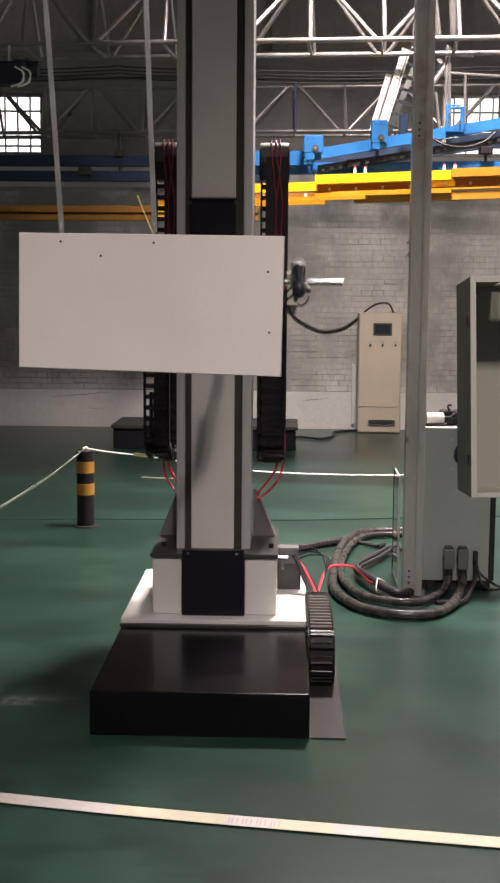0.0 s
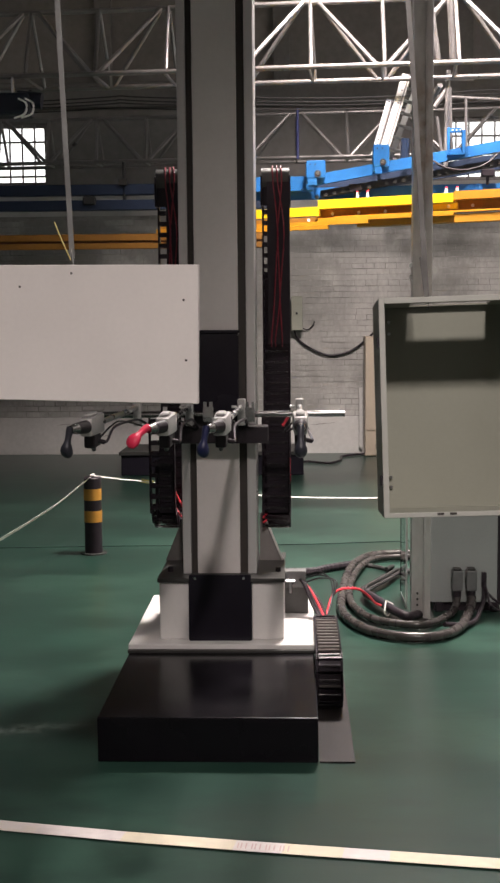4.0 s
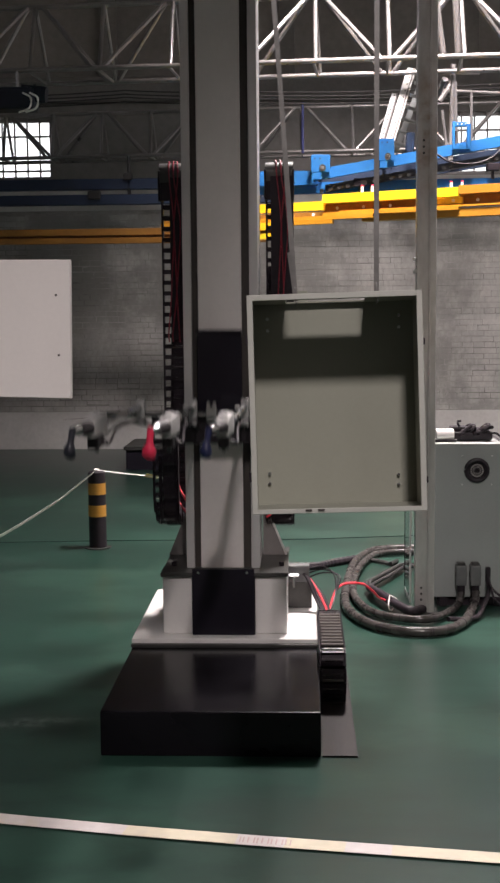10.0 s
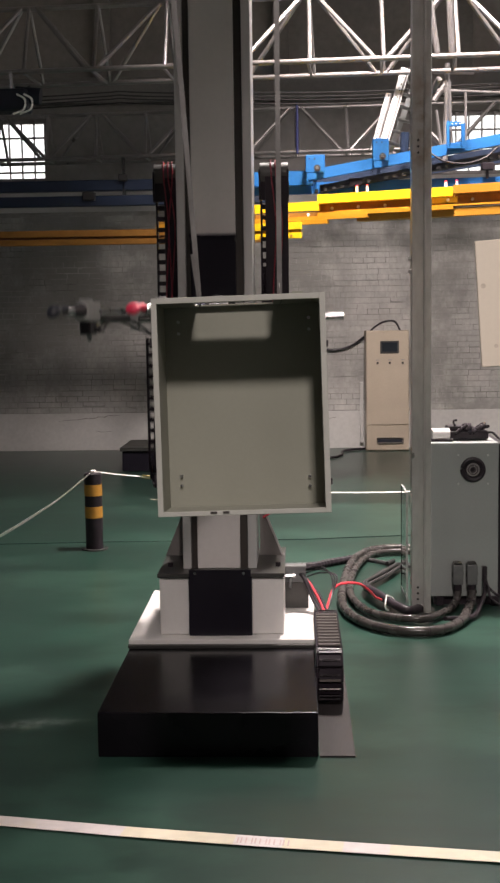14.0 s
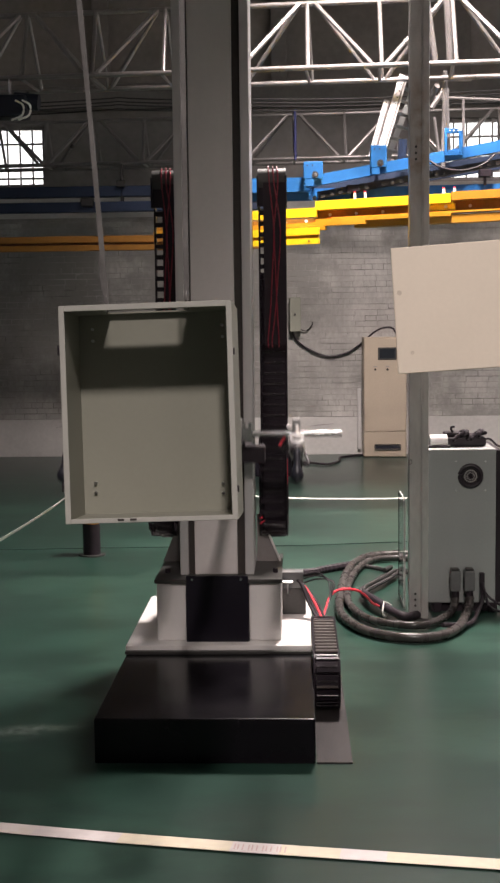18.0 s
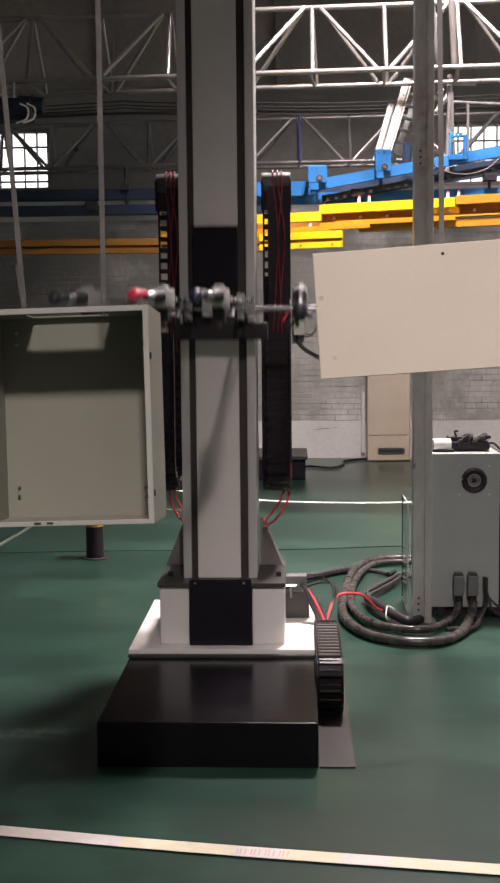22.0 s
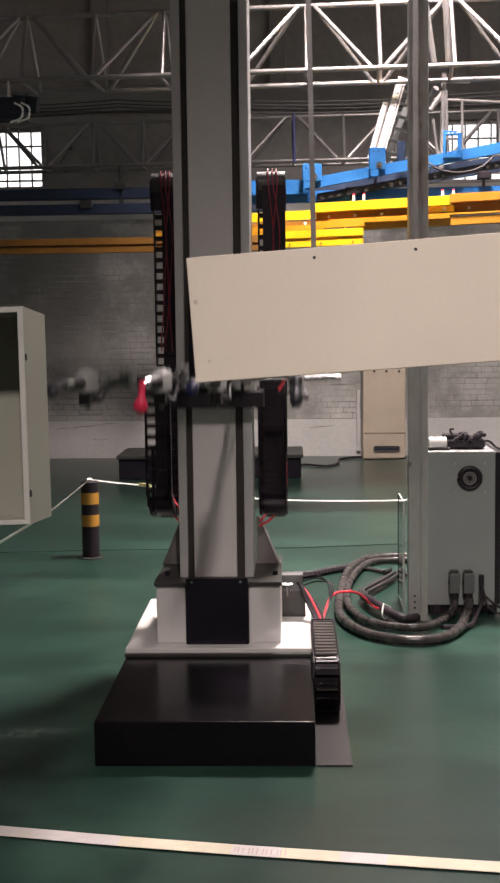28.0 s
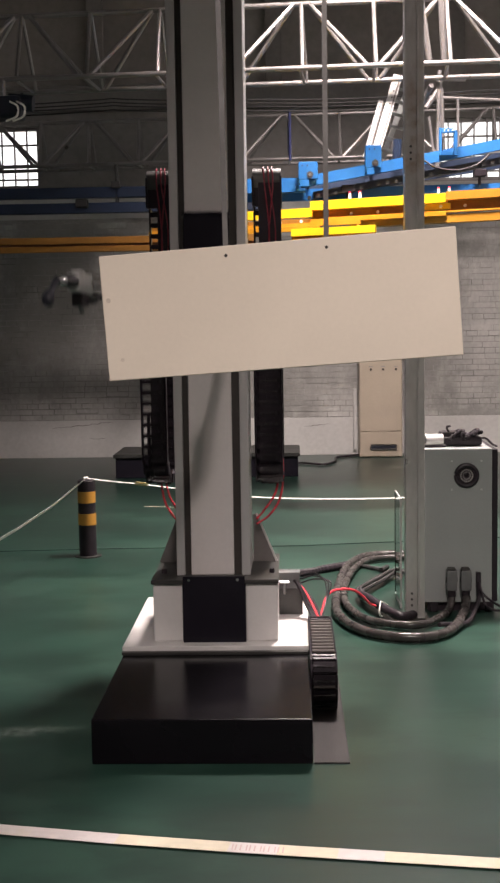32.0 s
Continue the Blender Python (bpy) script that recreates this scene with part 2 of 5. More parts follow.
BLACK = material("black_sheet_steel", (0.0155, 0.0135, 0.0195), 0.25, vary=0.2, scale=3, fine=20, bump=0.0, spec=0.14, grain=0.15)
BASEBLACK = material("black_base_paint", (0.0045, 0.0038, 0.0053), 0.21, vary=0.2, scale=3, fine=20, bump=0.0, spec=0.17, grain=0.15)
DARKLINE = material("dark_green_line", (0.008, 0.02, 0.016), 0.6, vary=0.2, scale=5)
SLOT = material("dark_brown_seal", (0.036, 0.029, 0.025), 0.6, vary=0.2, scale=8, fine=60)
CHAIN = material("black_chain_plastic", (0.0155, 0.0105, 0.0155), 0.42, vary=0.2, scale=20, fine=120, bump=0.05, spec=0.25)
PLASTIC = material("black_plastic", (0.021, 0.0155, 0.02), 0.45, vary=0.2, scale=20, fine=120, bump=0.05, spec=0.3)
FLOORPLATE = material("brushed_dark_plate", (0.032, 0.028, 0.028), 0.5, 0.2, vary=0.35, scale=5, fine=60, bump=0.04, stretch=(3, 0.3, 1), spec=0.3)
DPLATE = material("dark_steel_plate", (0.06, 0.058, 0.055), 0.4, 0.4, vary=0.2, scale=6, fine=60, bump=0.05)
OLDCABLE = material("dusty_cable_sheath", (0.022, 0.02, 0.0195), 0.6, vary=0.2, scale=10)
WIRE = material("dark_red_wire", (0.2, 0.008, 0.022), 0.4, vary=0.1, scale=10)
RED = material("red_hose", (0.75, 0.05, 0.075), 0.4, vary=0.1, scale=10)
PINK = material("pink_red_cover", (0.75, 0.03, 0.09), 0.45, vary=0.08, scale=20)
SLATECAP = material("dark_slate_nozzle", (0.022, 0.022, 0.032), 0.4, vary=0.2, scale=20)
BARSTEEL = material("ground_steel_bar", (0.25, 0.243, 0.24), 0.2, 1.0, vary=0.08, scale=8, fine=90, bump=0.02)
NAVYCAP = material("dark_blue_nozzle", (0.012, 0.015, 0.06), 0.35, vary=0.2, scale=20)
GUN = material("grey_cast_gun", (0.44, 0.43, 0.425), 0.38, 0.12, vary=0.15, scale=18, fine=90, bump=0.06)
CTRL = material("grey_green_cabinet_paint", (0.29, 0.305, 0.295), 0.4, vary=0.05, scale=4, fine=80, bump=0.03)
BEIGE = material("beige_cabinet_paint", (0.44, 0.365, 0.285), 0.5, vary=0.08, scale=3, fine=60, bump=0.03, dirt=0.3, dirt_colour=(0.36, 0.31, 0.26))
HOSE = material("grey_corrugated_hose", (0.043, 0.038, 0.036), 0.27, vary=0.3, scale=14, fine=120, bump=0.12)
TAPE = material("white_barrier_tape", (0.78, 0.76, 0.7), 0.5, vary=0.06, scale=9, fine=50, bump=0.03)
FLOORTAPE = material("faded_cream_tape", (0.6, 0.55, 0.525), 0.5, vary=0.05, scale=9, fine=50, bump=0.03, dirt=0.9, dirt_colour=(0.56, 0.5, 0.34))
TAPE_PALE = material("pink_white_tape", (0.58, 0.53, 0.52), 0.5, vary=0.08, scale=12, fine=50, bump=0.03, dirt=0.5, dirt_colour=(0.52, 0.48, 0.45))
TAPE_CREAM = material("cream_yellow_tape", (0.6, 0.54, 0.41), 0.5, vary=0.08, scale=12, fine=50, bump=0.03, dirt=0.5, dirt_colour=(0.55, 0.49, 0.43))
TAPE_Y = material("yellowed_tape", (0.7, 0.55, 0.2), 0.5, vary=0.06, scale=9, fine=50, bump=0.03)
TAPE_RED = material("faded_red_print", (0.5, 0.36, 0.35), 0.5, vary=0.1, scale=30)
PANEL = material("primed_white_sheet", (0.74, 0.69, 0.67), 0.55, vary=0.035, scale=5, fine=90, bump=0.03)
CREAM = material("cream_powder_coated_sheet", (0.82, 0.725, 0.61), 0.55, vary=0.035, scale=4, fine=90, bump=0.03)
BOXPAINT = material("grey_green_enclosure_paint", (0.262, 0.262, 0.215), 0.5, vary=0.04, scale=5, fine=90, bump=0.03)
BOXEDGE = material("pale_enclosure_edge", (0.43, 0.425, 0.39), 0.45, vary=0.05, scale=9, fine=90)
STAIN = material("faint_brown_stain", (0.65, 0.56, 0.465), 0.6, vary=0.1, scale=60)
OLDSTRAP = material("dusty_steel_strap", (0.19, 0.18, 0.175), 0.45, 0.4, vary=0.2, scale=9, fine=70)
BRIGHT = material("bright_bare_steel", (0.6, 0.58, 0.56), 0.4, 0.3, vary=0.1, scale=20)
STRAP = material("grey_steel_strap", (0.34, 0.335, 0.33), 0.4, 0.6, vary=0.15, scale=9, fine=70, bump=0.05)
BYELLOW = material("bollard_yellow", (0.47, 0.23, 0.035), 0.45, vary=0.1, scale=20)
GREYBAR = material("grey_print", (0.25, 0.25, 0.25), 0.5)
SCREEN = material("dark_display", (0.02, 0.024, 0.03), 0.15, vary=0.1)
GLASS = glass("window_glass")
RIB = material("brown_grey_plastic", (0.1, 0.085, 0.078), 0.5)
# the ribs' highlights are put in as a lighter, glossier plastic
LINKRIB = material("glossy_rib_plastic", (0.02, 0.016, 0.0185), 0.25, vary=0.2, scale=30)
CONN = material("grey_metal_connector", (0.14, 0.14, 0.14), 0.45, 0.3, vary=0.15, scale=20)
BROWN = material("dark_brown_inside", (0.12, 0.05, 0.03), 0.8)


# ---- building helpers ----
def box(bm, x0, x1, y0, y1, z0, z1, bevel=0.0, seg=1):
    r = bmesh.ops.create_cube(bm, size=1.0)
    for v in r["verts"]:
        v.co = Vector(((x0 + x1) / 2 + v.co.x * (x1 - x0), (y0 + y1) / 2 + v.co.y * (y1 - y0), (z0 + z1) / 2 + v.co.z * (z1 - z0)))
    if bevel:
        edges = list({e for v in r["verts"] for e in v.link_edges})
        bmesh.ops.bevel(bm, geom=edges, offset=bevel, segments=seg, affect="EDGES", profile=0.6)
    return bm


def rod(bm, a, b, r, n=10, r2=None):
    a, b = Vector(a), Vector(b)
    d = b - a
    m = Matrix.Translation((a + b) / 2) @ d.to_track_quat("Z", "Y").to_matrix().to_4x4()
    bmesh.ops.create_cone(bm, cap_ends=True, segments=n, radius1=r, radius2=r if r2 is None else r2, depth=d.length, matrix=m)
    return bm


def beam(bm, a, b, w, h):
    """A bar of rectangular section w by h from a to b."""
    a, b = Vector(a), Vector(b)
    d = b - a
    m = Matrix.Translation((a + b) / 2) @ d.to_track_quat("Y", "Z").to_matrix().to_4x4() @ Matrix.Diagonal((w, d.length, h, 1))
    bmesh.ops.create_cube(bm, size=1.0, matrix=m)
    return bm


def smooth_path(pts, n=10):
    """A Catmull-Rom line through the points."""
    p = [Vector(q) for q in pts]
    p = [p[0] * 2 - p[1]] + p + [p[-1] * 2 - p[-2]]
    out = []
    for i in range(1, len(p) - 2):
        for k in range(n):
            t = k / n
            a, b, c, d = p[i - 1], p[i], p[i + 1], p[i + 2]
            out.append(0.5 * (2 * b + (c - a) * t + (2 * a - 5 * b + 4 * c - d) * t * t + (3 * b - a - 3 * c + d) * t ** 3))
    return out + [p[-2]]


def tube(bm, pts, r, n=8, rings=0, depth=0.0):
    """A hose along the points; rings gives it ribs."""
    line = [Vector(q) for q in pts]
    last, up = None, Vector((0, 0, 1))
    for i, q in enumerate(line):
        d = (line[min(i + 1, len(line) - 1)] - line[max(i - 1, 0)]).normalized()
        side = d.cross(up)
        if side.length < 0.05:
            side = d.cross(Vector((1, 0, 0)))
        side.normalize()
        top = side.cross(d).normalized()
        rr = r * (1 + depth * (1 if rings and i % 2 else 0))
        ring = [bm.verts.new(q + rr * (math.cos(2 * math.pi * k / n) * side + math.sin(2 * math.pi * k / n) * top)) for k in range(n)]
        if last:
            for k in range(n):
                bm.faces.new((last[k], last[(k + 1) % n], ring[(k + 1) % n], ring[k]))
        else:
            bm.faces.new(ring[::-1])
        last = ring
    bm.faces.new(last)
    return bm


def mesh_of(name, bm, mat, smooth=False):
    me = bpy.data.meshes.new(name)
    bmesh.ops.recalc_face_normals(bm, faces=bm.faces)
    bm.to_mesh(me)
    bm.free()
    me.materials.append(mat)
    if smooth:
        me.polygons.foreach_set("use_smooth", [True] * len(me.polygons))
        me.set_sharp_from_angle(angle=radians(40))
    return me


def part(name, bm, mat, parent, label="", smooth=False):
    ob = new(name, mesh_of(name, bm, mat, smooth))
    ob.parent = parent
    if label:
        ob["label"] = label
    return ob


def thing(name, label, category, group="", at=None):
    ob = new(name)
    ob.empty_display_size = 0.1
    if at is not None:
        ob.matrix_world = at
    return tagged(ob, label, category, group)


def solid(name, bm, mat, label="", category="", group="", kind="", smooth=False):
    return tagged(new(name, mesh_of(name, bm, mat, smooth)), label, category, group, kind)


def B():
    return bmesh.new()


# ---- structure ----
XW, XE, YF, YB, ZC = 8.0, 3.4, -6.0, 13.69, 8.0
floor = solid("floor", box(B(), -XW - 0.3, XW + 0.3, YF - 0.3, YB + 0.3, -0.2, 0.0), FLOOR, "green painted concrete factory floor, worn and slightly glossy", "floor", kind="structure")


def wall_with_openings(name, axis, pos, thick, a0, a1, z0, z1, holes, mat, label):
    """A wall across x or y at pos, with openings (a0, a1, z0, z1) in one band of heights."""
    bm = B()

    def block(u0, u1, w0, w1):
        if axis == "y":
            box(bm, u0, u1, pos, pos + thick, w0, w1)
        else:
            box(bm, pos, pos + thick, u0, u1, w0, w1)
    if holes:
        lo, hi = holes[0][2], holes[0][3]
        block(a0, a1, z0, lo)
        block(a0, a1, hi, z1)
        u = a0
        for h in holes:
            block(u, h[0], lo, hi)
            u = h[1]
        block(u, a1, lo, hi)
    else:
        block(a0, a1, z0, z1)
    return solid(name, bm, mat, label, "wall", kind="structure")


BACK_HOLES = [(-4.6, -2.77, 3.04, 3.72), (1.64, 3.35, 3.04, 3.72)]
wall_back = wall_with_openings("wall_north", "y", YB, 0.3, -XW, XW, 0, 3.03, [], MORTAR, "whitewashed brick back wall with plastered foot")
wall_with_openings("wall_north_upper", "y", YB, 0.3, -XW, XW, 3.03, ZC, BACK_HOLES, DUSTY, "dusty grey upper wall with two windows")
wall_with_openings("wall_south", "y", YF - 0.3, 0.3, -XW, XW, 0, ZC, [], HALLWALL, "grey plastered hall wall")
# unseen side walls, with openings made up for the fill lamps
wall_with_openings("wall_east", "x", XE, 0.3, YF, YB, 0, ZC, [(4.6, 11.8, 3.3, 5.1)], HALLWALL, "unseen grey plastered hall side wall with an added high opening")
wall_with_openings("wall_west", "x", -XW - 0.3, 0.3, YF, YB, 0, ZC, [(2.0, 9.0, 4.2, 5.4)], HALLWALL, "unseen grey plastered hall side wall with an added high opening")
# unseen ceiling step, placed so the front lamp misses the upper column
ZL, YS = 6.03, -1.24
bm = B()
for x0, x1, y0, y1 in ((-XW - 0.3, XW + 0.3, YF - 0.3, -4.5), (-XW - 0.3, 0.2, -4.5, -3.3), (1.9, XW + 0.3, -4.5, -3.3), (-XW - 0.3, XW + 0.3, -3.3, YS + 0.25)):
    box(bm, x0, x1, y0, y1, ZC, ZC + 0.2)
for x0, x1, y0, y1 in ((-XW - 0.3, XW + 0.3, YS, 7.3), (-XW - 0.3, 0.4, 7.3, 8.2), (1.2, XW + 0.3, 7.3, 8.2), (-XW - 0.3, XW + 0.3, 8.2, YB + 0.3)):
    box(bm, x0, x1, y0, y1, ZL, ZL + 0.2)
box(bm, -XW - 0.3, XW + 0.3, YS, YS + 0.25, ZL + 0.2, ZC)
# unseen downstands added to keep the back lamp off the left wall
box(bm, 0.08, 0.28, YS + 0.25, 7.2, 5.27, ZL)
box(bm, 0.08, 0.28, 7.2, 11.5, 5.1, ZL)
solid("ceiling", bm, ROOF, "unseen dark dusty hall ceiling with two roof lights, shaped to block light", "ceiling", kind="structure")

bm = box(B(), -XW, XW, YB - 0.16, YB + 0.002, 3.86, 4.13, 0.01)
solid("ring_beam", bm, RINGBEAM, "grey concrete ring beam along the upper wall", "beam", kind="structure")
for x in (-4.15, -2.1, -0.14, 1.86):
    solid("pilaster", box(B(), x - 0.09, x + 0.09, YB - 0.1, YB + 0.002, 4.134, ZL - 0.004, 0.006), RINGBEAM, "grey plastered pilaster on the upper wall", "pilaster", kind="structure")

# windows in the back wall: frames with bars
def back_window(name, x0, x1, z0, z1):
    w = tagged(thing(name, "bright daylight window with thin steel bars", "window"), kind="structure")
    bm = B()
    for a, b, c, d in ((x0, x1, z0, z0 + 0.04), (x0, x1, z1 - 0.04, z1), (x0, x0 + 0.04, z0 + 0.04, z1 - 0.04), (x1 - 0.04, x1, z0 + 0.04, z1 - 0.04)):
        box(bm, a, b, YB + 0.08, YB + 0.14, c, d)
    part("window_frame", bm, STEEL_DARK, w)
    part("pane", box(B(), x0 + 0.04, x1 - 0.04, YB + 0.12, YB + 0.126, z0 + 0.04, z1 - 0.04), GLASS, w).visible_shadow = False
    n = round((x1 - x0) / 0.14)
    for i in range(1, n):
        x = x0 + (x1 - x0) * i / n
        part("window_bar", box(B(), x - 0.009, x + 0.009, YB + 0.03, YB + 0.05, z0, z1), STEEL_DARK, w)
    for z in (z0 + 0.1, z0 + 0.24, z0 + 0.48):
        part("window_bar", box(B(), x0, x1, YB + 0.05, YB + 0.065, z - 0.011, z + 0.011), STEEL_DARK, w)


back_window("window_1", *BACK_HOLES[0])
back_window("window_2", *BACK_HOLES[1])
backdrop = solid("backdrop", box(B(), -20, 20, 22, 22.1, -2, 14), glow("pale_sky_glow", (1.0, 0.98, 0.95), 2.2), "pale bright sky outside the windows", "sky", kind="structure")

# ---- reciprocator ----
robot = thing("spray_reciprocator", "white and black vertical spray reciprocator on a black slide base", "machine")
bm = box(B(), -0.693, 0.064, 4.0, 4.83, 0.0, 0.158, 0.006, 2)
part("base_cover", bm, BASEBLACK, robot, "glossy black sheet-steel slide cover")
bm = box(B(), -0.68, 0.05, 4.83, 6.1, 0.0, 0.15, 0.004)
part("slide_bed", bm, BASEBLACK, robot)
part("base_lip", box(B(), -0.698, 0.069, 4.8, 4.84, 0.158, 0.172, 0.002), DPLATE, robot)
part("carriage_plate", box(B(), -0.697, 0.07, 4.82, 5.72, 0.162, 0.19, 0.003), WHITE, robot, "white painted slide plate")
part("foot_plate", box(B(), 0.068, 0.189, 4.0, 5.1, 0.0, 0.006), FLOORPLATE, robot, "thin dark steel floor plate")
part("pedestal_side", box(B(), -0.575, -0.452, 4.9, 5.4, 0.19, 0.432, 0.004), WHITE, robot)
part("pedestal_side", box(B(), -0.192, -0.06, 4.9, 5.4, 0.19, 0.432, 0.004), WHITE, robot)
part("pedestal_core", box(B(), -0.452, -0.192, 4.8865, 5.39, 0.19, 0.432), BLACK, robot)
part("pedestal_front", box(B(), -0.45, -0.195, 4.879, 4.884, 0.19, 0.466, 0.0015), BLACK, robot, "black recessed pedestal front")
part("pedestal_top", box(B(), -0.582, -0.056, 4.885, 5.45, 0.433, 0.45, 0.002), DPLATE, robot, "dark steel top plate")
CX0, CX1, CY = -0.482, -0.173, 4.98
for x0, x1 in ((CX0, CX0 + 0.035), (CX1 - 0.037, CX1)):
    part("column_profile", box(B(), x0, x1, CY, CY + 0.3, 0.45, 4.6, 0.004, 2), ALU, robot, "aluminium column profile")
for x0, x1 in ((CX0 + 0.035, CX0 + 0.061), (CX1 - 0.069, CX1 - 0.037)):
    part("column_slot", box(B(), x0, x1, CY + 0.022, CY + 0.29, 0.45, 4.6), SLOT, robot, "dark guide slot")
part("column_face", box(B(), CX0 + 0.061, CX1 - 0.069, CY + 0.004, CY + 0.28, 0.45, 4.6, 0.003), LGREY, robot, "light grey column cover")
for sx in (-1, 1):
    bm = B()
    xe = CX0 - 0.004 if sx < 0 else CX1 + 0.004
    pts = [(xe, 5.27, 0.45), (xe + sx * 0.1, 5.27, 0.45), (xe + sx * 0.015, 5.27, 0.66), (xe, 5.27, 0.66)]
    f = bm.faces.new([bm.verts.new(p) for p in pts])
    ext = bmesh.ops.extrude_face_region(bm, geom=[f])
    for v in ext["geom"]:
        if isinstance(v, bmesh.types.BMVert):
            v.co.y += 0.012
    gus = part("gusset", bm, GUSSETSHADE, robot, "triangular gusset, its shade put in as darker grey")
    if sx > 0:
        part("gusset_edge", beam(B(), (xe + sx * 0.102, 5.262, 0.452), (xe + sx * 0.016, 5.262, 0.664), 0.006, 0.009), WHITE, gus, "white painted edge")
    xb = -0.54 if sx < 0 else -0.085
    part("bolt", rod(B(), (xb, 5.03, 0.45), (xb, 5.03, 0.468), 0.012, 6), PLASTIC, robot)
for x in (-0.425, -0.225):
    part("bolt", rod(B(), (x, 4.882, 0.452), (x, 4.874, 0.452), 0.006, 6), STEEL, robot)

# carriage that slides on the column, with the gun bar
BARY = 4.85
carriage = thing("spray_carriage", "black slide carriage with a steel bar of four spray guns", "spray gun carriage", at=pose(0, BARY, 1.3))
part("slide_plate", box(B(), -0.425, -0.24, 0.105, 0.133, -0.02, 0.325, 0.004), BLACK, carriage, "black slide plate")
part("plate_edge", box(B(), -0.43, -0.235, 0.1, 0.112, 0.325, 0.337, 0.002), BLACK, carriage)
for x in (-0.425, -0.24):
    part("bolt", rod(B(), (x, 0.1, 0.318), (x, 0.094, 0.318), 0.006, 6), DPLATE, carriage)
part("cross_bracket", box(B(), -0.5, -0.12, 0.03, 0.125, -0.122, -0.052, 0.006, 2), PLASTIC, carriage, "black cross bracket")
part("cross_bracket", box(B(), -0.46, -0.2, 0.03, 0.1, -0.055, -0.01, 0.004), PLASTIC, carriage)
part("gun_bar", rod(B(), (-0.84, 0, 0), (0.19, 0, 0), 0.013, 16), BARSTEEL, carriage, "polished round steel bar", smooth=True)
for x in (-0.36, -0.19):
    bm = box(B(), x - 0.02, x + 0.02, -0.022, 0.03, -0.03, 0.028, 0.003)
    box(bm, x - 0.018, x - 0.006, -0.02, 0.0, 0.028, 0.05)
    box(bm, x + 0.006, x + 0.018, -0.02, 0.0, 0.028, 0.05)
    part("bar_clamp", bm, STEEL, carriage)


def cover_mesh(tip, flat):
    """A limp rubber nozzle cover along -y from its root, swelling to a bulb."""
    bm = B()
    last = None
    for u, r in ((0.0, 0.012), (0.012, 0.0125), (0.028, 0.0105), (0.044, 0.011), (0.054, 0.016), (0.064, 0.0205), (0.074, 0.0215), (0.084, 0.017), (0.09, 0.007)):
        u *= 1.1
        ring = [bm.verts.new((r * (1 + flat * u * 4) * math.cos(k * math.pi / 7), -u, r * (1 - flat * u * 3) * math.sin(k * math.pi / 7) - 2.2 * u * u)) for k in range(14)]
        if last:
            for k in range(14):
                bm.faces.new((last[k], last[(k + 1) % 14], ring[(k + 1) % 14], ring[k]))
        else:
            bm.faces.new(ring[::-1])
        last = ring
    bm.faces.new(last)
    return mesh_of("nozzle_cover", bm, tip, True)


COVERS = []


def spray_gun(x, tip, splay):
    """A gun on its arm; the arm splays sideways towards the tip."""
    bm = box(B(), x - 0.016, x + 0.016, -0.02, 0.022, -0.045, 0.062, 0.004)
    rod(bm, (x - 0.02, 0, 0.03), (x - 0.04, 0, 0.03), 0.006, 8)
    rod(bm, (x, -0.02, -0.03), (x, -0.034, -0.03), 0.007, 6)
    part("arm_clamp", bm, GUN, carriage)
    e = x + splay
    part("arm", rod(B(), (x, 0.02, 0.03), (x + splay * 0.7, -0.7, 0.028), 0.011, 10), STEEL, carriage, smooth=True)
    bm = box(B(), e - 0.027, e + 0.027, -0.9, -0.67, -0.008, 0.062, 0.009, 2)
    for v in bm.verts:
        if v.co.y < -0.86:
            v.co.x = e + (v.co.x - e) * 0.8
            v.co.z = 0.03 + (v.co.z - 0.03) * 0.85
    box(bm, e - 0.015, e + 0.015, -0.86, -0.74, 0.06, 0.07, 0.004)
    gun = part("spray_gun", bm, GUN, carriage, "light grey cast spray gun body", smooth=True)
    part("gun_valve", box(B(), e - 0.02, e + 0.018, -0.83, -0.7, -0.05, -0.004, 0.008, 2), PLASTIC, gun)
    part("gun_fitting", rod(B(), (e + 0.016, -0.76, -0.03), (e + 0.038, -0.75, -0.036), 0.008, 10), PLASTIC, gun, smooth=True)
    part("gun_fitting", rod(B(), (e - 0.01, -0.72, -0.045), (e - 0.008, -0.7, -0.068), 0.008, 10), CONN, gun, smooth=True)
    k = 0.036 if splay else 0.0
    part("gun_collar", rod(B(), (e, -0.9, 0.03), (e - k * 0.6, -0.955, 0.029), 0.023, 14, 0.019), PLASTIC, gun, smooth=True)
    part("collar_ring", rod(B(), (e - k * 0.6, -0.955, 0.029), (e - k, -0.985, 0.028), 0.018, 14, 0.013), BARSTEEL, gun, smooth=True)
    cover = new("nozzle_cover", cover_mesh(tip, 0.5 if tip is PINK else 0.0))
    cover.parent = gun
    cover["label"] = "limp rubber nozzle cover"
    COVERS.append((cover, e - k, tip is PINK))
    line = smooth_path([(e + 0.038, -0.75, -0.036), (e + 0.04, -0.7, -0.034), (e - splay * 0.2 + 0.024, -0.5, -0.005), (x + splay * 0.3 + 0.02, -0.25, -0.005), (x + 0.02, -0.05, -0.02), (x * 0.8 - 0.05, 0.06, -0.08)], 6)
    part("gun_hose", tube(B(), line, 0.005, 6), PLASTIC, carriage, smooth=True)
    line = smooth_path([(e - 0.008, -0.7, -0.066), (e - 0.01, -0.66, -0.05), (e - splay * 0.3, -0.45, -0.005), (x + splay * 0.2 - 0.015, -0.2, -0.01), (x * 0.8 - 0.06, 0.06, -0.07)], 6)
    part("gun_hose", tube(B(), line, 0.0035, 6), OLDCABLE, carriage, smooth=True)


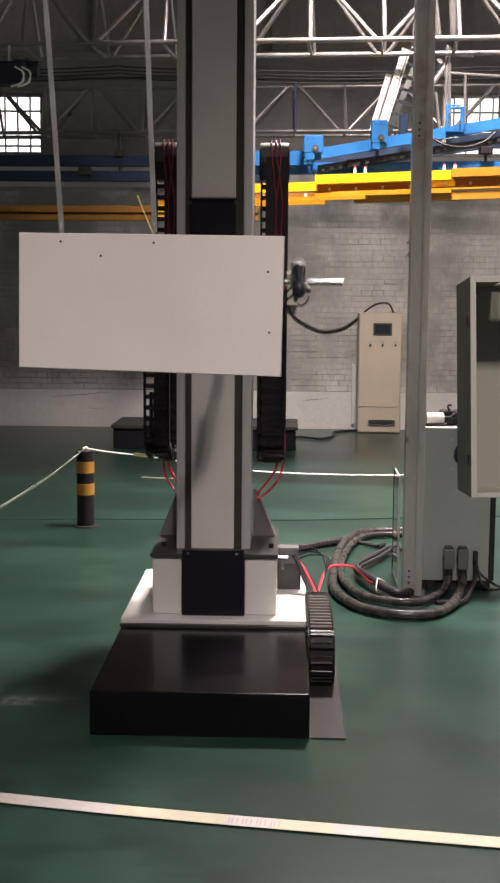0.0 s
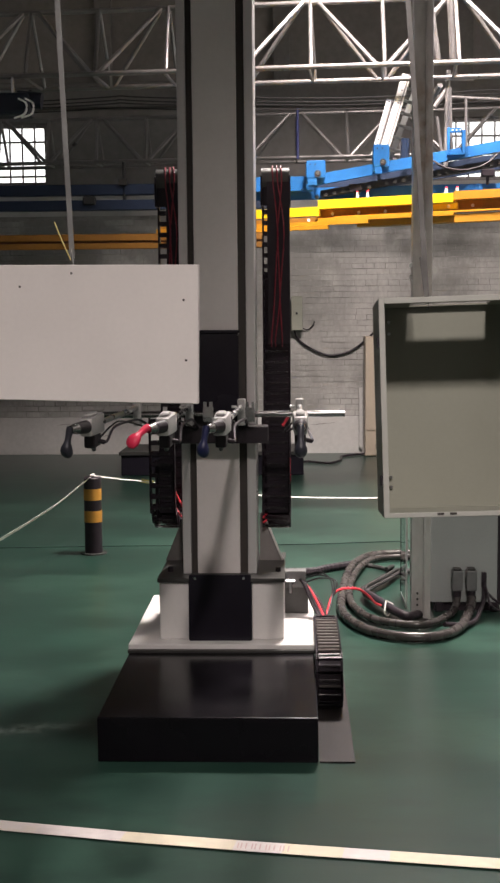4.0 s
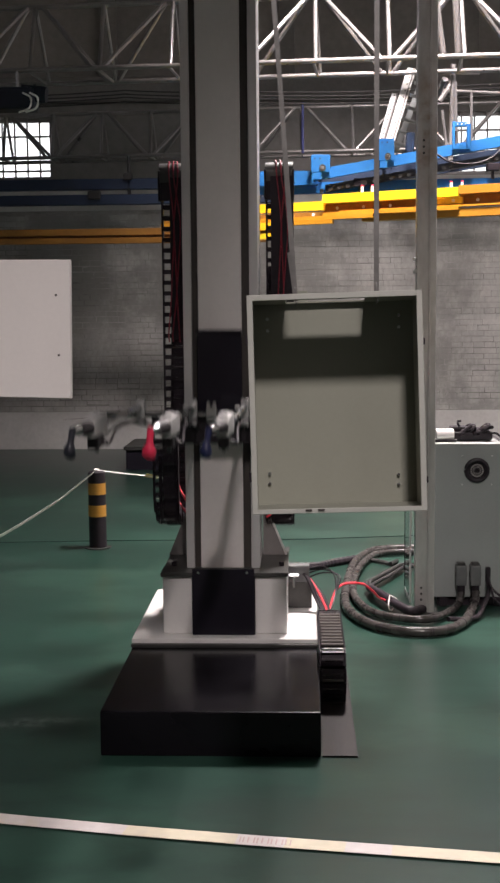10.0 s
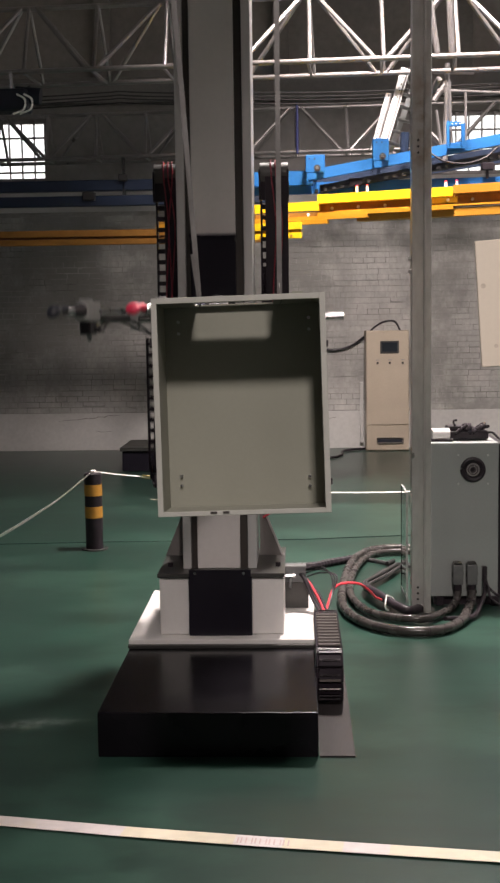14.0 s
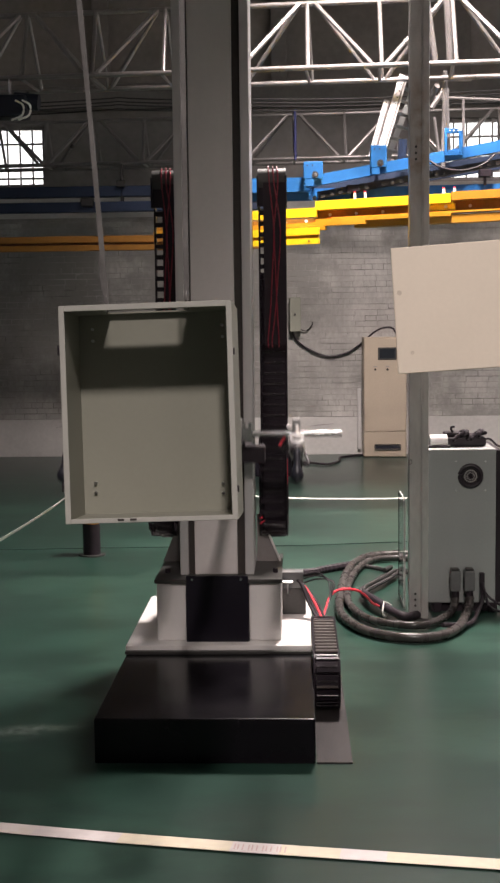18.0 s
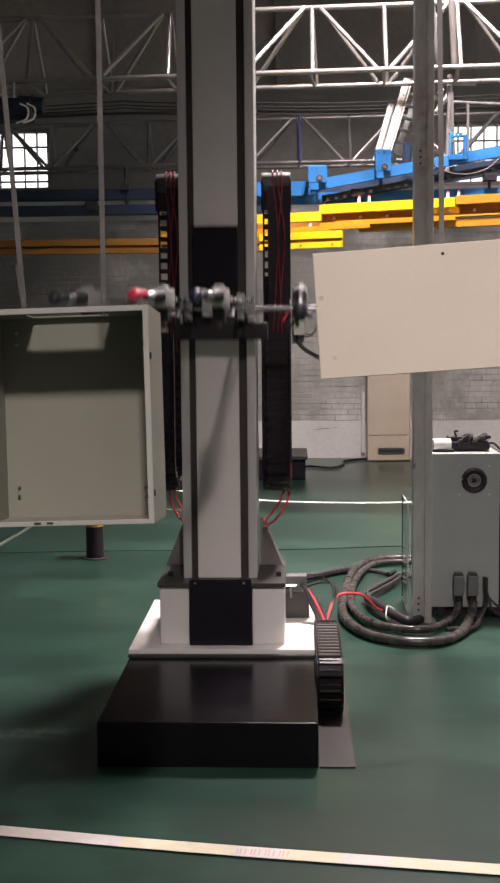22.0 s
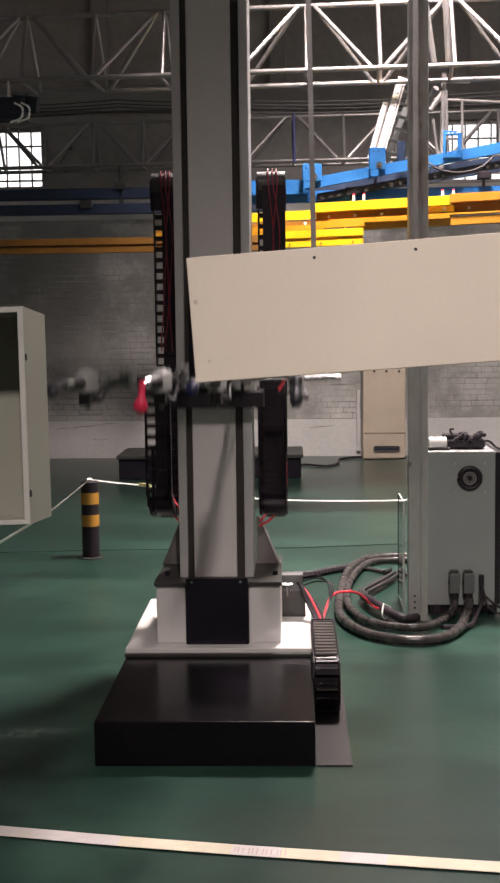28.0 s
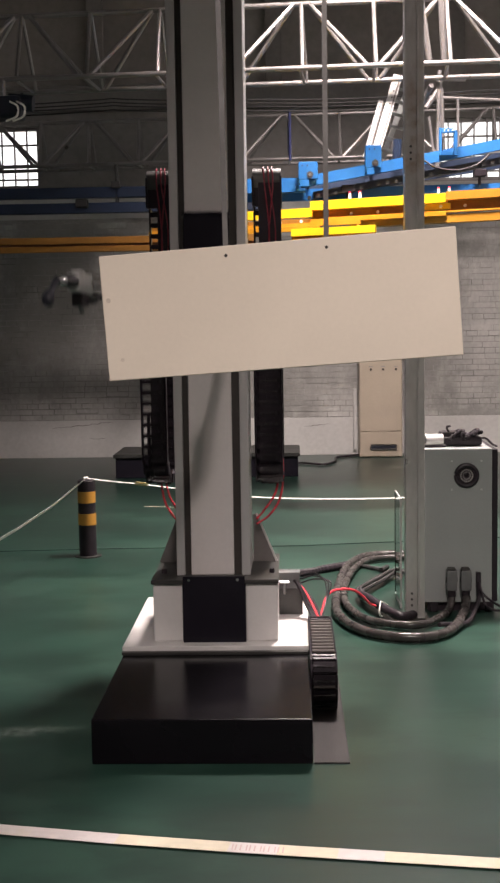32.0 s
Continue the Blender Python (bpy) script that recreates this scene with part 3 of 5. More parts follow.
spray_gun(-0.645, SLATECAP, -0.055)
spray_gun(-0.435, PINK, -0.012)
spray_gun(-0.225, NAVYCAP, -0.033)
spray_gun(0.008, SLATECAP, 0.0)
part("red_plug", rod(B(), (-0.06, 0.03, -0.05), (-0.035, 0.03, -0.01), 0.006, 6), RED, carriage)

# heights of the bar over time: seconds, metres
BAR = [
    (0.0, 1.561), (0.2, 1.66), (0.4, 1.72), (0.6, 1.723), (0.8, 1.642), (1.0, 1.481), (1.2, 1.334), (1.4, 1.197), (1.6, 1.142), (1.8, 1.147),
    (2.0, 1.238), (2.2, 1.427), (2.4, 1.581), (2.6, 1.683), (2.8, 1.729), (3.0, 1.736), (3.2, 1.653), (3.4, 1.49), (3.6, 1.32), (3.8, 1.19),
    (4.0, 1.13), (4.2, 1.13), (4.4, 1.22), (4.6, 1.41), (4.8, 1.57), (5.0, 1.68), (5.2, 1.73), (5.4, 1.71), (5.6, 1.594), (5.8, 1.406),
    (6.0, 1.2), (6.2, 1.071), (6.4, 0.97), (6.6, 0.917), (6.8, 0.916), (7.0, 0.991), (7.2, 1.208), (7.4, 1.423), (7.6, 1.57), (7.8, 1.679),
    (8.0, 1.731), (8.2, 1.728), (8.4, 1.639), (8.6, 1.458), (8.8, 1.252), (9.0, 1.08), (9.2, 0.972), (9.4, 0.911), (9.6, 0.903), (9.8, 0.97)]
BAR += [
    (10.0, 1.107), (10.2, 1.343), (10.4, 1.519), (10.6, 1.637), (10.8, 1.699), (11.0, 1.697), (11.2, 1.628), (11.4, 1.456), (11.6, 1.229), (11.8, 1.052),
    (12.0, 0.95), (12.2, 0.894), (12.4, 0.903), (12.6, 0.982), (12.8, 1.148), (13.0, 1.353), (13.2, 1.502), (13.4, 1.593), (13.6, 1.634), (13.8, 1.608),
    (14.0, 1.496), (14.2, 1.32), (14.4, 1.132), (14.6, 0.98), (14.8, 0.905), (15.0, 0.905), (15.2, 0.98), (15.4, 1.16), (15.6, 1.37), (15.8, 1.53),
    (16.0, 1.63), (16.2, 1.67), (16.4, 1.635), (16.6, 1.537), (16.8, 1.361), (17.0, 1.161), (17.2, 1.017), (17.4, 0.937), (17.6, 0.904), (17.8, 0.94)]
BAR += [
    (18.0, 1.052), (18.2, 1.215), (18.4, 1.406), (18.6, 1.527), (18.8, 1.601), (19.0, 1.623), (19.2, 1.569), (19.4, 1.423), (19.6, 1.217), (19.8, 1.054),
    (20.0, 0.949), (20.2, 0.908), (20.4, 0.92), (20.6, 1.013), (20.8, 1.193), (21.0, 1.384), (21.2, 1.529), (21.4, 1.622), (21.6, 1.669), (21.8, 1.669),
    (22.0, 1.567), (22.2, 1.365), (22.4, 1.18), (22.6, 1.034), (22.8, 0.941), (23.0, 0.9), (23.2, 0.932), (23.4, 1.058), (23.6, 1.236), (23.8, 1.431)]
BAR += [
    (24.0, 1.59), (24.2, 1.676), (24.4, 1.727), (24.6, 1.734), (24.8, 1.633), (25.0, 1.457), (25.2, 1.246), (25.4, 1.067), (25.6, 0.945), (25.8, 0.903),
    (26.0, 0.935), (26.2, 1.06), (26.4, 1.25), (26.6, 1.45), (26.8, 1.6), (27.0, 1.69), (27.2, 1.735), (27.4, 1.73), (27.6, 1.677), (27.8, 1.507),
    (28.0, 1.288), (28.2, 1.115), (28.4, 0.987), (28.6, 0.923), (28.8, 0.905), (29.0, 0.941), (29.2, 1.11), (29.4, 1.318), (29.6, 1.502), (29.8, 1.628),
    (30.0, 1.708), (30.2, 1.736), (30.4, 1.707), (30.6, 1.604), (30.8, 1.427), (31.0, 1.289), (31.2, 1.212), (31.4, 1.211), (31.6, 1.284), (31.8, 1.448), (32.0, 1.611)]

# hanging cable chains behind the column: links on a loop whose lower end follows the bar at half its speed
ZTOP, RLOOP, YFIX, YRUN, PITCH = 2.15, 0.09, 5.40, 5.22, 0.047


def chain_pose(s, zbar, skew):
    """The pose of a link at the length s along a chain, for a height of the bar."""
    zl = 0.43 * zbar + 0.128 + RLOOP
    fixed = ZTOP - 0.03 - zl
    if s < fixed:
        return pose(0, YFIX, ZTOP - 0.03 - s)
    turn = (s - fixed) / RLOOP
    if turn < math.pi:
        return pose(skew * turn / math.pi, (YFIX + YRUN) / 2 + RLOOP * math.cos(turn), zl - RLOOP * math.sin(turn), -math.degrees(turn))
    return pose(skew, YRUN, zl + (s - fixed - math.pi * RLOOP), -180)


def chain_link_mesh(w, open_part):
    """A link with an open stretch beside the outer plate; the rest is filled by the cables in it."""
    bm = B()
    for x in (-w / 2, w / 2 - 0.008):
        box(bm, x, x + 0.008, -0.022, 0.022, -0.027, 0.027, 0.003)
    for y in (-0.022, 0.017):
        box(bm, -w / 2 + 0.008, -w / 2 + open_part, y, y + 0.005, -0.009, 0.009)
        box(bm, -w / 2 + open_part, w / 2 - 0.008, y, y + 0.005, -0.0225, 0.0225)
    box(bm, -w / 2 + open_part, w / 2 - 0.01, -0.012, 0.012, -0.0235, 0.0235)
    plain = len(bm.faces)
    for y in (-0.0275, 0.0225):
        box(bm, -w / 2 + max(open_part, 0.012) * 0.8, w / 2 - 0.012, y, y + 0.005, -0.005, 0.005, 0.0015)
    me = mesh_of("link", bm, CHAIN)
    me.materials.append(LINKRIB)
    for p in list(me.polygons)[plain:]:
        p.material_index = 1
    return me


LINKS, LOOPS = [], []
for xc, w, gap, skew in ((-0.555, 0.112, 0.046, -0.035), (-0.09, 0.122, 0.024, -0.004)):
    chain = thing("cable_chain", "black plastic cable chain hanging in a loop with red wires", "cable chain", "chains beside the column", pose(xc, 0, 0))
    me = chain_link_mesh(w, gap)
    for k in range(45):
        ob = new("link", me)
        ob.parent = chain
        LINKS.append((ob, k * PITCH, skew))
    bm = B()
    arc = [(YRUN, 0.2), (YRUN, 0.0)] + [((YFIX + YRUN) / 2 - RLOOP * math.cos(a), -RLOOP * math.sin(a)) for a in (0.4, 0.8, 1.2, 1.57, 1.94, 2.34, 2.74)] + [(YFIX, 0.0), (YFIX, 0.2)]
    for (ya, za), (yb, zb) in zip(arc, arc[1:]):
        for i in range(3):
            xc2 = -w / 2 + 0.014 + i * (gap - 0.012) / 2
            rod(bm, (xc2, ya, za), (xc2, yb, zb), (gap - 0.006) / 5, 8)
    LOOPS.append((part("cable_bend", bm, CHAIN, chain, "black cables bending in the chain's loop", smooth=True), skew))
    for sx in (-1, 1):
        part("end_bracket", box(B(), sx * w / 2 - 0.004, sx * w / 2 + 0.004, YFIX - 0.1, YFIX + 0.03, 2.0, ZTOP - 0.02, 0.003), CHAIN, chain)
    if skew < -0.02:
        bm = B()
        pts = [(-w / 2 + gap, 2.0), (-w / 2 + 0.02, 0.95), (w / 2 - 0.01, 0.95), (w / 2 - 0.01, 2.0)]
        f = bm.faces.new([bm.verts.new((x, YFIX + 0.032, z)) for x, z in pts])
        for v in bmesh.ops.extrude_face_region(bm, geom=[f])["geom"]:
            if isinstance(v, bmesh.types.BMVert):
                v.co.y += 0.004
        part("guide_plate", bm, CHAIN, chain, "black tapered guide plate behind the chain")
    if skew > -0.02:
        part("guide_plate", box(B(), -w / 2, w / 2, YFIX + 0.032, YFIX + 0.036, 0.9, 1.72), CHAIN, chain, "black guide plate behind the chain")
    part("end_shield", box(B(), -w / 2 + 0.004, w / 2 - 0.004, YFIX - 0.085, YFIX - 0.075, 2.0, ZTOP - 0.05, 0.002), CHAIN, chain)
    bm = rod(B(), (-w / 2, YFIX - 0.04, ZTOP - 0.04), (w / 2, YFIX - 0.04, ZTOP - 0.04), 0.055, 20)
    part("end_roll", bm, DPLATE, chain, "rounded steel chain end", smooth=True)
    part("end_cover", box(B(), -w / 2 + gap, w / 2, YFIX - 0.1, YFIX - 0.088, 1.4, ZTOP - 0.05, 0.002), CHAIN, chain)
    for dx, d2 in ((-0.014, 0.022), (0.006, 0.03), (0.022, -0.012)):
        line = smooth_path([(dx, YFIX + 0.02, ZTOP + 0.005), (dx, YFIX - 0.06, ZTOP + 0.02), (dx + 0.005, YFIX - 0.107, ZTOP - 0.06), (dx + d2, YFIX - 0.108, 1.9), (dx + d2 * 0.6, YFIX - 0.107, 1.7), (dx + d2 * 0.2, YFIX - 0.106, 1.55), (dx - d2 * 0.3, YFIX - 0.106, 1.43), (dx - d2 * 0.3, YFIX - 0.09, 1.39)], 8)
        part("red_wire", tube(B(), line, 0.003, 6), WIRE, chain, "thin red wire", smooth=True)
for sx, xs, xe in ((-1, -0.575, -0.475), (1, -0.036, -0.15)):
    for d in (0.0, 0.022):
        line = smooth_path([(xs - d * sx, 5.32, 0.9), (xs - d * sx, 5.315, 0.8), (xs - 0.16 * (xs - xe) - d * sx, 5.3, 0.715 + d), (xs - 0.55 * (xs - xe) - d * sx, 5.27, 0.655 + d), (xe, 5.2, 0.63 + d)], 8)
        solid("red_hose", tube(B(), line, 0.0052, 6), RED, "thin red hose looping from the cable chain to the column", "hose", "red hoses", smooth=True)

# ---- hanging workpieces ----
YL = 2.87


def strap(x, z0, lean=0.0, bend=0.0):
    """A flat steel strap that runs from a hole up out of sight."""
    bm = B()
    n = 24
    last = None
    for i in range(n + 1):
        u = i / n
        z = z0 + u * (5.2 - z0)
        cx = x + lean * u * (5.2 - z0) / 1.7 + bend * math.sin(min(u * 2.2, 1) * math.pi)
        ring = [bm.verts.new(p) for p in ((cx - 0.006, -0.0015, z), (cx + 0.006, -0.0015, z), (cx + 0.006, 0.0015, z), (cx - 0.006, 0.0015, z))]
        if last:
            for k in range(4):
                bm.faces.new((last[k], last[(k + 1) % 4], ring[(k + 1) % 4], ring[k]))
        else:
            bm.faces.new(ring[::-1])
        last = ring
    bm.faces.new(last)
    tube(bm, smooth_path([(x, 0.006, z0 - 0.025), (x + 0.004, -0.006, z0 - 0.018), (x, -0.004, z0 + 0.01), (x, 0.002, z0 + 0.03)], 5), 0.0018, 6)
    return bm


panel_1 = thing("hanging_workpiece", "flat white primed sheet-metal panel hanging from two steel straps", "workpiece", "hanging workpieces", pose(0, YL, 0))
bm = box(B(), -0.646, 0, -0.001, 0.012, -0.324, 0, 0.0015)
part("sheet", bm, PANEL, panel_1)
for x, z in ((-0.035, -0.082), (-0.029, -0.222), (-0.44, -0.052), (-0.54, -0.02), (-0.31, -0.02)):
    part("hole", rod(B(), (x, -0.0016, z), (x, 0.004, z), 0.003, 8), SLOT, panel_1)

enclosure = thing("hanging_enclosure", "open grey-green sheet-steel electrical enclosure hanging from two straps", "enclosure", "hanging workpieces", pose(0, YL, 0))
EW, EH, ED = 0.418, 0.526, 0.247
bm = B()
part("back_panel", box(B(), 0.002, EW - 0.002, ED - 0.004, ED, 0.004, EH - 0.004), BOXPAINT, enclosure)
part("side_wall", box(B(), 0, 0.004, 0.004, ED, 0, EH), BOXPAINT, enclosure)
part("side_wall", box(B(), EW - 0.004, EW, 0.004, ED, 0, EH), BOXPAINT, enclosure)
part("bottom_wall", box(B(), 0.004, EW - 0.004, 0.004, ED - 0.004, 0, 0.004), BOXPAINT, enclosure)
bm = B()
for a, b, c, d in ((0.004, 0.09, 0.004, ED - 0.004), (0.29, EW - 0.004, 0.004, ED - 0.004), (0.09, 0.29, 0.004, 0.13), (0.09, 0.29, 0.222, ED - 0.004)):
    box(bm, a, b, c, d, EH - 0.004, EH)
part("top_wall", bm, BOXPAINT, enclosure, "top wall with a cable opening")
for a, b, c, d in ((0, 0.014, 0, EH), (EW - 0.014, EW, 0, EH), (0.014, EW - 0.014, 0, 0.012), (0.014, EW - 0.014, EH - 0.014, EH)):
    part("front_flange", box(B(), a, b, 0, 0.004, c, d, 0.001), BOXEDGE, enclosure, "pale folded front flange")
for x, z in ((0.035, 0.06), (0.035, 0.085), (EW - 0.05, 0.05), (EW - 0.05, 0.075), (EW - 0.04, 0.455), (EW - 0.04, 0.485), (0.04, 0.455), (0.04, 0.485)):
    part("stud", rod(B(), (x, ED - 0.004, z), (x, ED - 0.012, z), 0.004, 8), STEEL, enclosure)
for z in (0.09, 0.42):
    part("hinge", box(B(), -0.006, 0, 0.004, 0.02, z - 0.012, z + 0.012, 0.001), PLASTIC, enclosure)
    part("hinge", box(B(), EW, EW + 0.004, 0.004, 0.014, z - 0.024, z - 0.008, 0.001), PLASTIC, enclosure)
for x in (0.135, 0.165):
    part("slot", box(B(), x - 0.008, x + 0.008, -0.002, 0.002, 0.005, 0.01), SLOT, enclosure)

panel_2 = thing("hanging_workpiece", "long cream powder-coated sheet panel hanging aslant from two steel straps", "workpiece", "hanging workpieces", pose(0, YL, 0))
bm = box(B(), 0, 0.834, -0.001, 0.012, 0, 0.295, 0.0015)
part("sheet", bm, CREAM, panel_2)
for x, z, r in ((0.014, 0.19, 0.006), (0.036, 0.048, 0.0046), (0.301, 0.272, 0.004), (0.536, 0.272, 0.004)):
    part("stain", rod(B(), (x, -0.0014, z), (x, 0.003, z), r, 10), STAIN if r > 0.0045 else SLOT, panel_2)

STRAPS = []
for owner, x, y, z, lean, bend in ((panel_1, -0.532, 0.05, 1.655, -0.12, 0.006), (panel_1, -0.305, 0.012, 1.655, -0.05, -0.004), (panel_2, 0.30, -0.004, 1.65, -0.04, 0.006),
                                   (panel_2, 0.535, -0.018, 1.668, 0.0, 0.0), (enclosure, 0.104, 0.05, 1.55, -0.13, 0.006), (enclosure, 0.298, 0.05, 1.554, 0.0, 0.0)):
    ob = solid("hanger_strap", strap(x, z, lean, bend), STRAP if owner is panel_1 else OLDSTRAP, "narrow grey steel hanging strap with a wire hook", "strap", "hanger straps")
    if owner is enclosure and bend:
        part("hook_end", beam(B(), (x, -0.001, z - 0.004), (x - 0.014, -0.001, z + 0.1), 0.005, 0.009), OLDSTRAP, ob, "doubled lower end")
    if owner is panel_1 and lean > -0.1:
        part("tie_wire", tube(B(), smooth_path([(x - 0.04, -0.004, z + 0.085), (x - 0.022, -0.006, z + 0.04), (x - 0.002, -0.008, z - 0.005)], 5), 0.0016, 6), TAPE_Y, ob, "thin yellow tie wire")
    STRAPS.append((owner, y, ob))


# ---- floor chain and wiring of the reciprocator ----
floor_chain = thing("floor_cable_chain", "black plastic drag chain looped on the floor beside the base", "cable chain", at=pose(0.117, 0, 0))
me = chain_link_mesh(0.104, 0.012)
s_at, r_loop, y_bend, z_low = 0.0, 0.085, 4.6, 0.03
length_up, k = 0.56, 0
while s_at < 0.56 + math.pi * r_loop + 0.55:
    if s_at < length_up:
        m = pose(0, y_bend + length_up - s_at, z_low + 2 * r_loop, 90)
    elif s_at < length_up + math.pi * r_loop:
        a = (s_at - length_up) / r_loop
        m = pose(0, y_bend - r_loop * math.sin(a), z_low + r_loop + r_loop * math.cos(a), 90 + math.degrees(a))
    else:
        m = pose(0, y_bend + (s_at - length_up - math.pi * r_loop), z_low, 270)
    ob = new("link", me)
    ob.parent, ob.matrix_basis = floor_chain, m
    s_at += 0.045
for i in range(11):
    y = y_bend - 0.01 + i * 0.047
    part("crossbar", box(B(), -0.044, 0.044, y - 0.0065, y + 0.0065, z_low + 2 * r_loop + 0.024, z_low + 2 * r_loop + 0.036, 0.003), RIB, floor_chain)
for i in (2, 4):
    a = radians(12 + 38 * i)
    q = Vector((0, y_bend - (r_loop + 0.025) * math.sin(a), z_low + r_loop + (r_loop + 0.025) * math.cos(a)))
    part("crossbar", beam(B(), q - Vector((0.04, 0, 0)), q + Vector((0.04, 0, 0)), 0.006, 0.008), RIB, floor_chain)

junction = thing("junction_box", "small grey junction box with a wing bolt beside the pedestal", "junction box", at=pose(-0.015, 5.35, 0.0))
part("bracket", box(B(), -0.05, 0.06, 0.0, 0.05, 0.19, 0.31, 0.003), DPLATE, junction)
part("housing", box(B(), -0.05, 0.05, -0.01, 0.06, 0.31, 0.385, 0.005, 2), CONN, junction)
bm = rod(B(), (-0.02, -0.03, 0.29), (-0.02, -0.03, 0.335), 0.005, 8)
rod(bm, (-0.042, -0.03, 0.345), (0.002, -0.03, 0.345), 0.007, 8)
part("wing_bolt", bm, STEEL, junction)


def cable(name, label, pts, r, mat, n=8, group="", steps=10, rings=0, depth=0.0):
    return solid(name, tube(B(), smooth_path(pts, steps), r, n, rings, depth), mat, label, "cable" if r < 0.02 else "hose", group, smooth=not rings)


for i, (dx, mat) in enumerate(((0.0, PLASTIC), (0.014, RED), (0.026, PLASTIC), (-0.012, PLASTIC))):
    cable("machine_cable", "red wire running into the drag chain" if mat is RED else "black wire running into the drag chain",
          [(0.0 + dx, 5.37, 0.33), (0.03 + dx, 5.33, 0.33 - dx), (0.07 + dx, 5.27, 0.26), (0.1 + dx * 0.8, 5.18, 0.215), (0.115 + dx * 0.5, 5.05, 0.2)], 0.007 if mat is PLASTIC else 0.006, mat, 8, "machine cables")
for i in range(3):
    cable("machine_cable", "thin black wire in a loose loop", [(0.03, 5.4, 0.36 - 0.02 * i), (0.1, 5.45, 0.36 - 0.015 * i), (0.15 + 0.012 * i, 5.42, 0.32), (0.15, 5.34, 0.25), (0.125, 5.2, 0.21)], 0.0035, PLASTIC, 6, "machine cables")
cable("machine_cable", "pink-red tube arching from the drag chain to the hoses", [(0.118, 5.2, 0.19), (0.135, 5.4, 0.2), (0.165, 5.62, 0.215), (0.21, 5.72, 0.218), (0.29, 5.8, 0.2), (0.345, 5.88, 0.15), (0.385, 5.98, 0.09), (0.42, 6.05, 0.06)], 0.0065, RED, 8, "machine cables")
cable("machine_cable", "thick black cable on the floor behind the base", [(-0.25, 6.9, 0.022), (-0.12, 7.04, 0.022), (0.079, 7.07, 0.022), (0.182, 7.168, 0.022), (0.33, 7.29, 0.022)], 0.022, PLASTIC, 8, "machine cables", 10, 1, 0.12)

# ---- post, controller and hoses ----
post = thing("steel_post", "tall galvanised steel channel post bolted to the floor", "post", at=pose(0.618, 6.02, 0))
part("channel_web", box(B(), -0.047, 0.012, 0.0, 0.008, 0, ZC, 0.002), GALVPOST, post)
part("channel_flange", box(B(), -0.047, -0.041, 0.008, 0.075, 0, ZC), GALVPOST, post)
part("channel_lip", box(B(), 0.012, 0.018, -0.018, 0.075, 0, ZC), GALVPOST, post)
part("channel_web", box(B(), 0.018, 0.047, -0.018, -0.012, 0, ZC, 0.002), GALVPOST, post)
part("channel_flange", box(B(), 0.041, 0.047, -0.012, 0.075, 0, ZC), GALVPOST, post)
part("foot", box(B(), -0.07, 0.07, -0.04, 0.11, 0.0, 0.008), DPLATE, post)
for z in (0.07, 0.1, 0.13, 2.28, 2.34, 2.31):
    part("bolt", rod(B(), (-0.017, 0.002, z), (-0.017, -0.006, z), 0.006, 8), DPLATE, post)
for z in (1.7, 1.76):
    part("clip", box(B(), -0.062, -0.047, 0.01, 0.03, z, z + 0.02, 0.002), STEEL, post)

guard = thing("acrylic_guard", "clear acrylic guard sheet standing on edge beside the post", "guard sheet", at=pose(0.567, 6.25, 0))
ob = part("sheet", box(B(), -0.003, 0.003, 0, 0.3, 0.02, 0.575), GLASS, guard)
part("edge_strip", box(B(), -0.005, 0.005, -0.006, 0.0, 0, 0.58), ALU, guard)
part("edge_strip", box(B(), -0.005, 0.005, 0.3, 0.306, 0, 0.58), PLASTIC, guard, "black rear edge strip")
part("edge_strip", box(B(), -0.004, 0.004, 0.0, 0.3, 0.575, 0.58), ALU, guard)
part("edge_strip", box(B(), -0.005, 0.005, 0.0, 0.3, 0.0, 0.02), ALU, guard)

controller = thing("robot_controller", "grey steel control cabinet with a fan grille and two heavy connectors", "control cabinet", at=pose(0.68, 6.16, 0))
part("body", box(B(), 0, 0.345, 0, 0.5, 0.05, 0.845, 0.006, 2), CTRL, controller)
# the cabinet's right side is coloured black for the shade on it
part("shaded_side", box(B(), 0.346, 0.375, 0.01, 0.5, 0.05, 0.84, 0.003), PLASTIC, controller, "right side, its shade put in as black")
part("plinth", box(B(), 0.02, 0.36, 0.03, 0.48, 0.0, 0.05), PLASTIC, controller)
circle = [(0.214 + 0.053 * math.cos(2 * math.pi * i / 36), -0.005, 0.708 + 0.053 * math.sin(2 * math.pi * i / 36)) for i in range(37)]
bm = tube(B(), circle, 0.012, 8)
rod(bm, (0.214, 0.0, 0.708), (0.214, -0.002, 0.708), 0.052, 28)
fan = part("fan_grille", bm, PLASTIC, controller, "round black fan grille")
part("fan_hub", rod(B(), (0.214, 0.0, 0.708), (0.214, -0.006, 0.708), 0.034, 20), BRIGHT, fan)
for i in range(9):
    a = math.pi * i / 9
    part("grille_spoke", beam(B(), (0.214 - 0.05 * math.cos(a), -0.0085, 0.708 - 0.05 * math.sin(a)), (0.214 + 0.05 * math.cos(a), -0.0085, 0.708 + 0.05 * math.sin(a)), 0.002, 0.0025), PLASTIC, fan)
for r in (0.012, 0.024, 0.036, 0.046):
    bm = B()
    for i in range(20):
        a, b2 = 2 * math.pi * i / 20, 2 * math.pi * (i + 1) / 20
        beam(bm, (0.214 + r * math.cos(a), -0.008, 0.708 + r * math.sin(a)), (0.214 + r * math.cos(b2), -0.008, 0.708 + r * math.sin(b2)), 0.003, 0.004)
    part("grille_ring", bm, PLASTIC, fan)
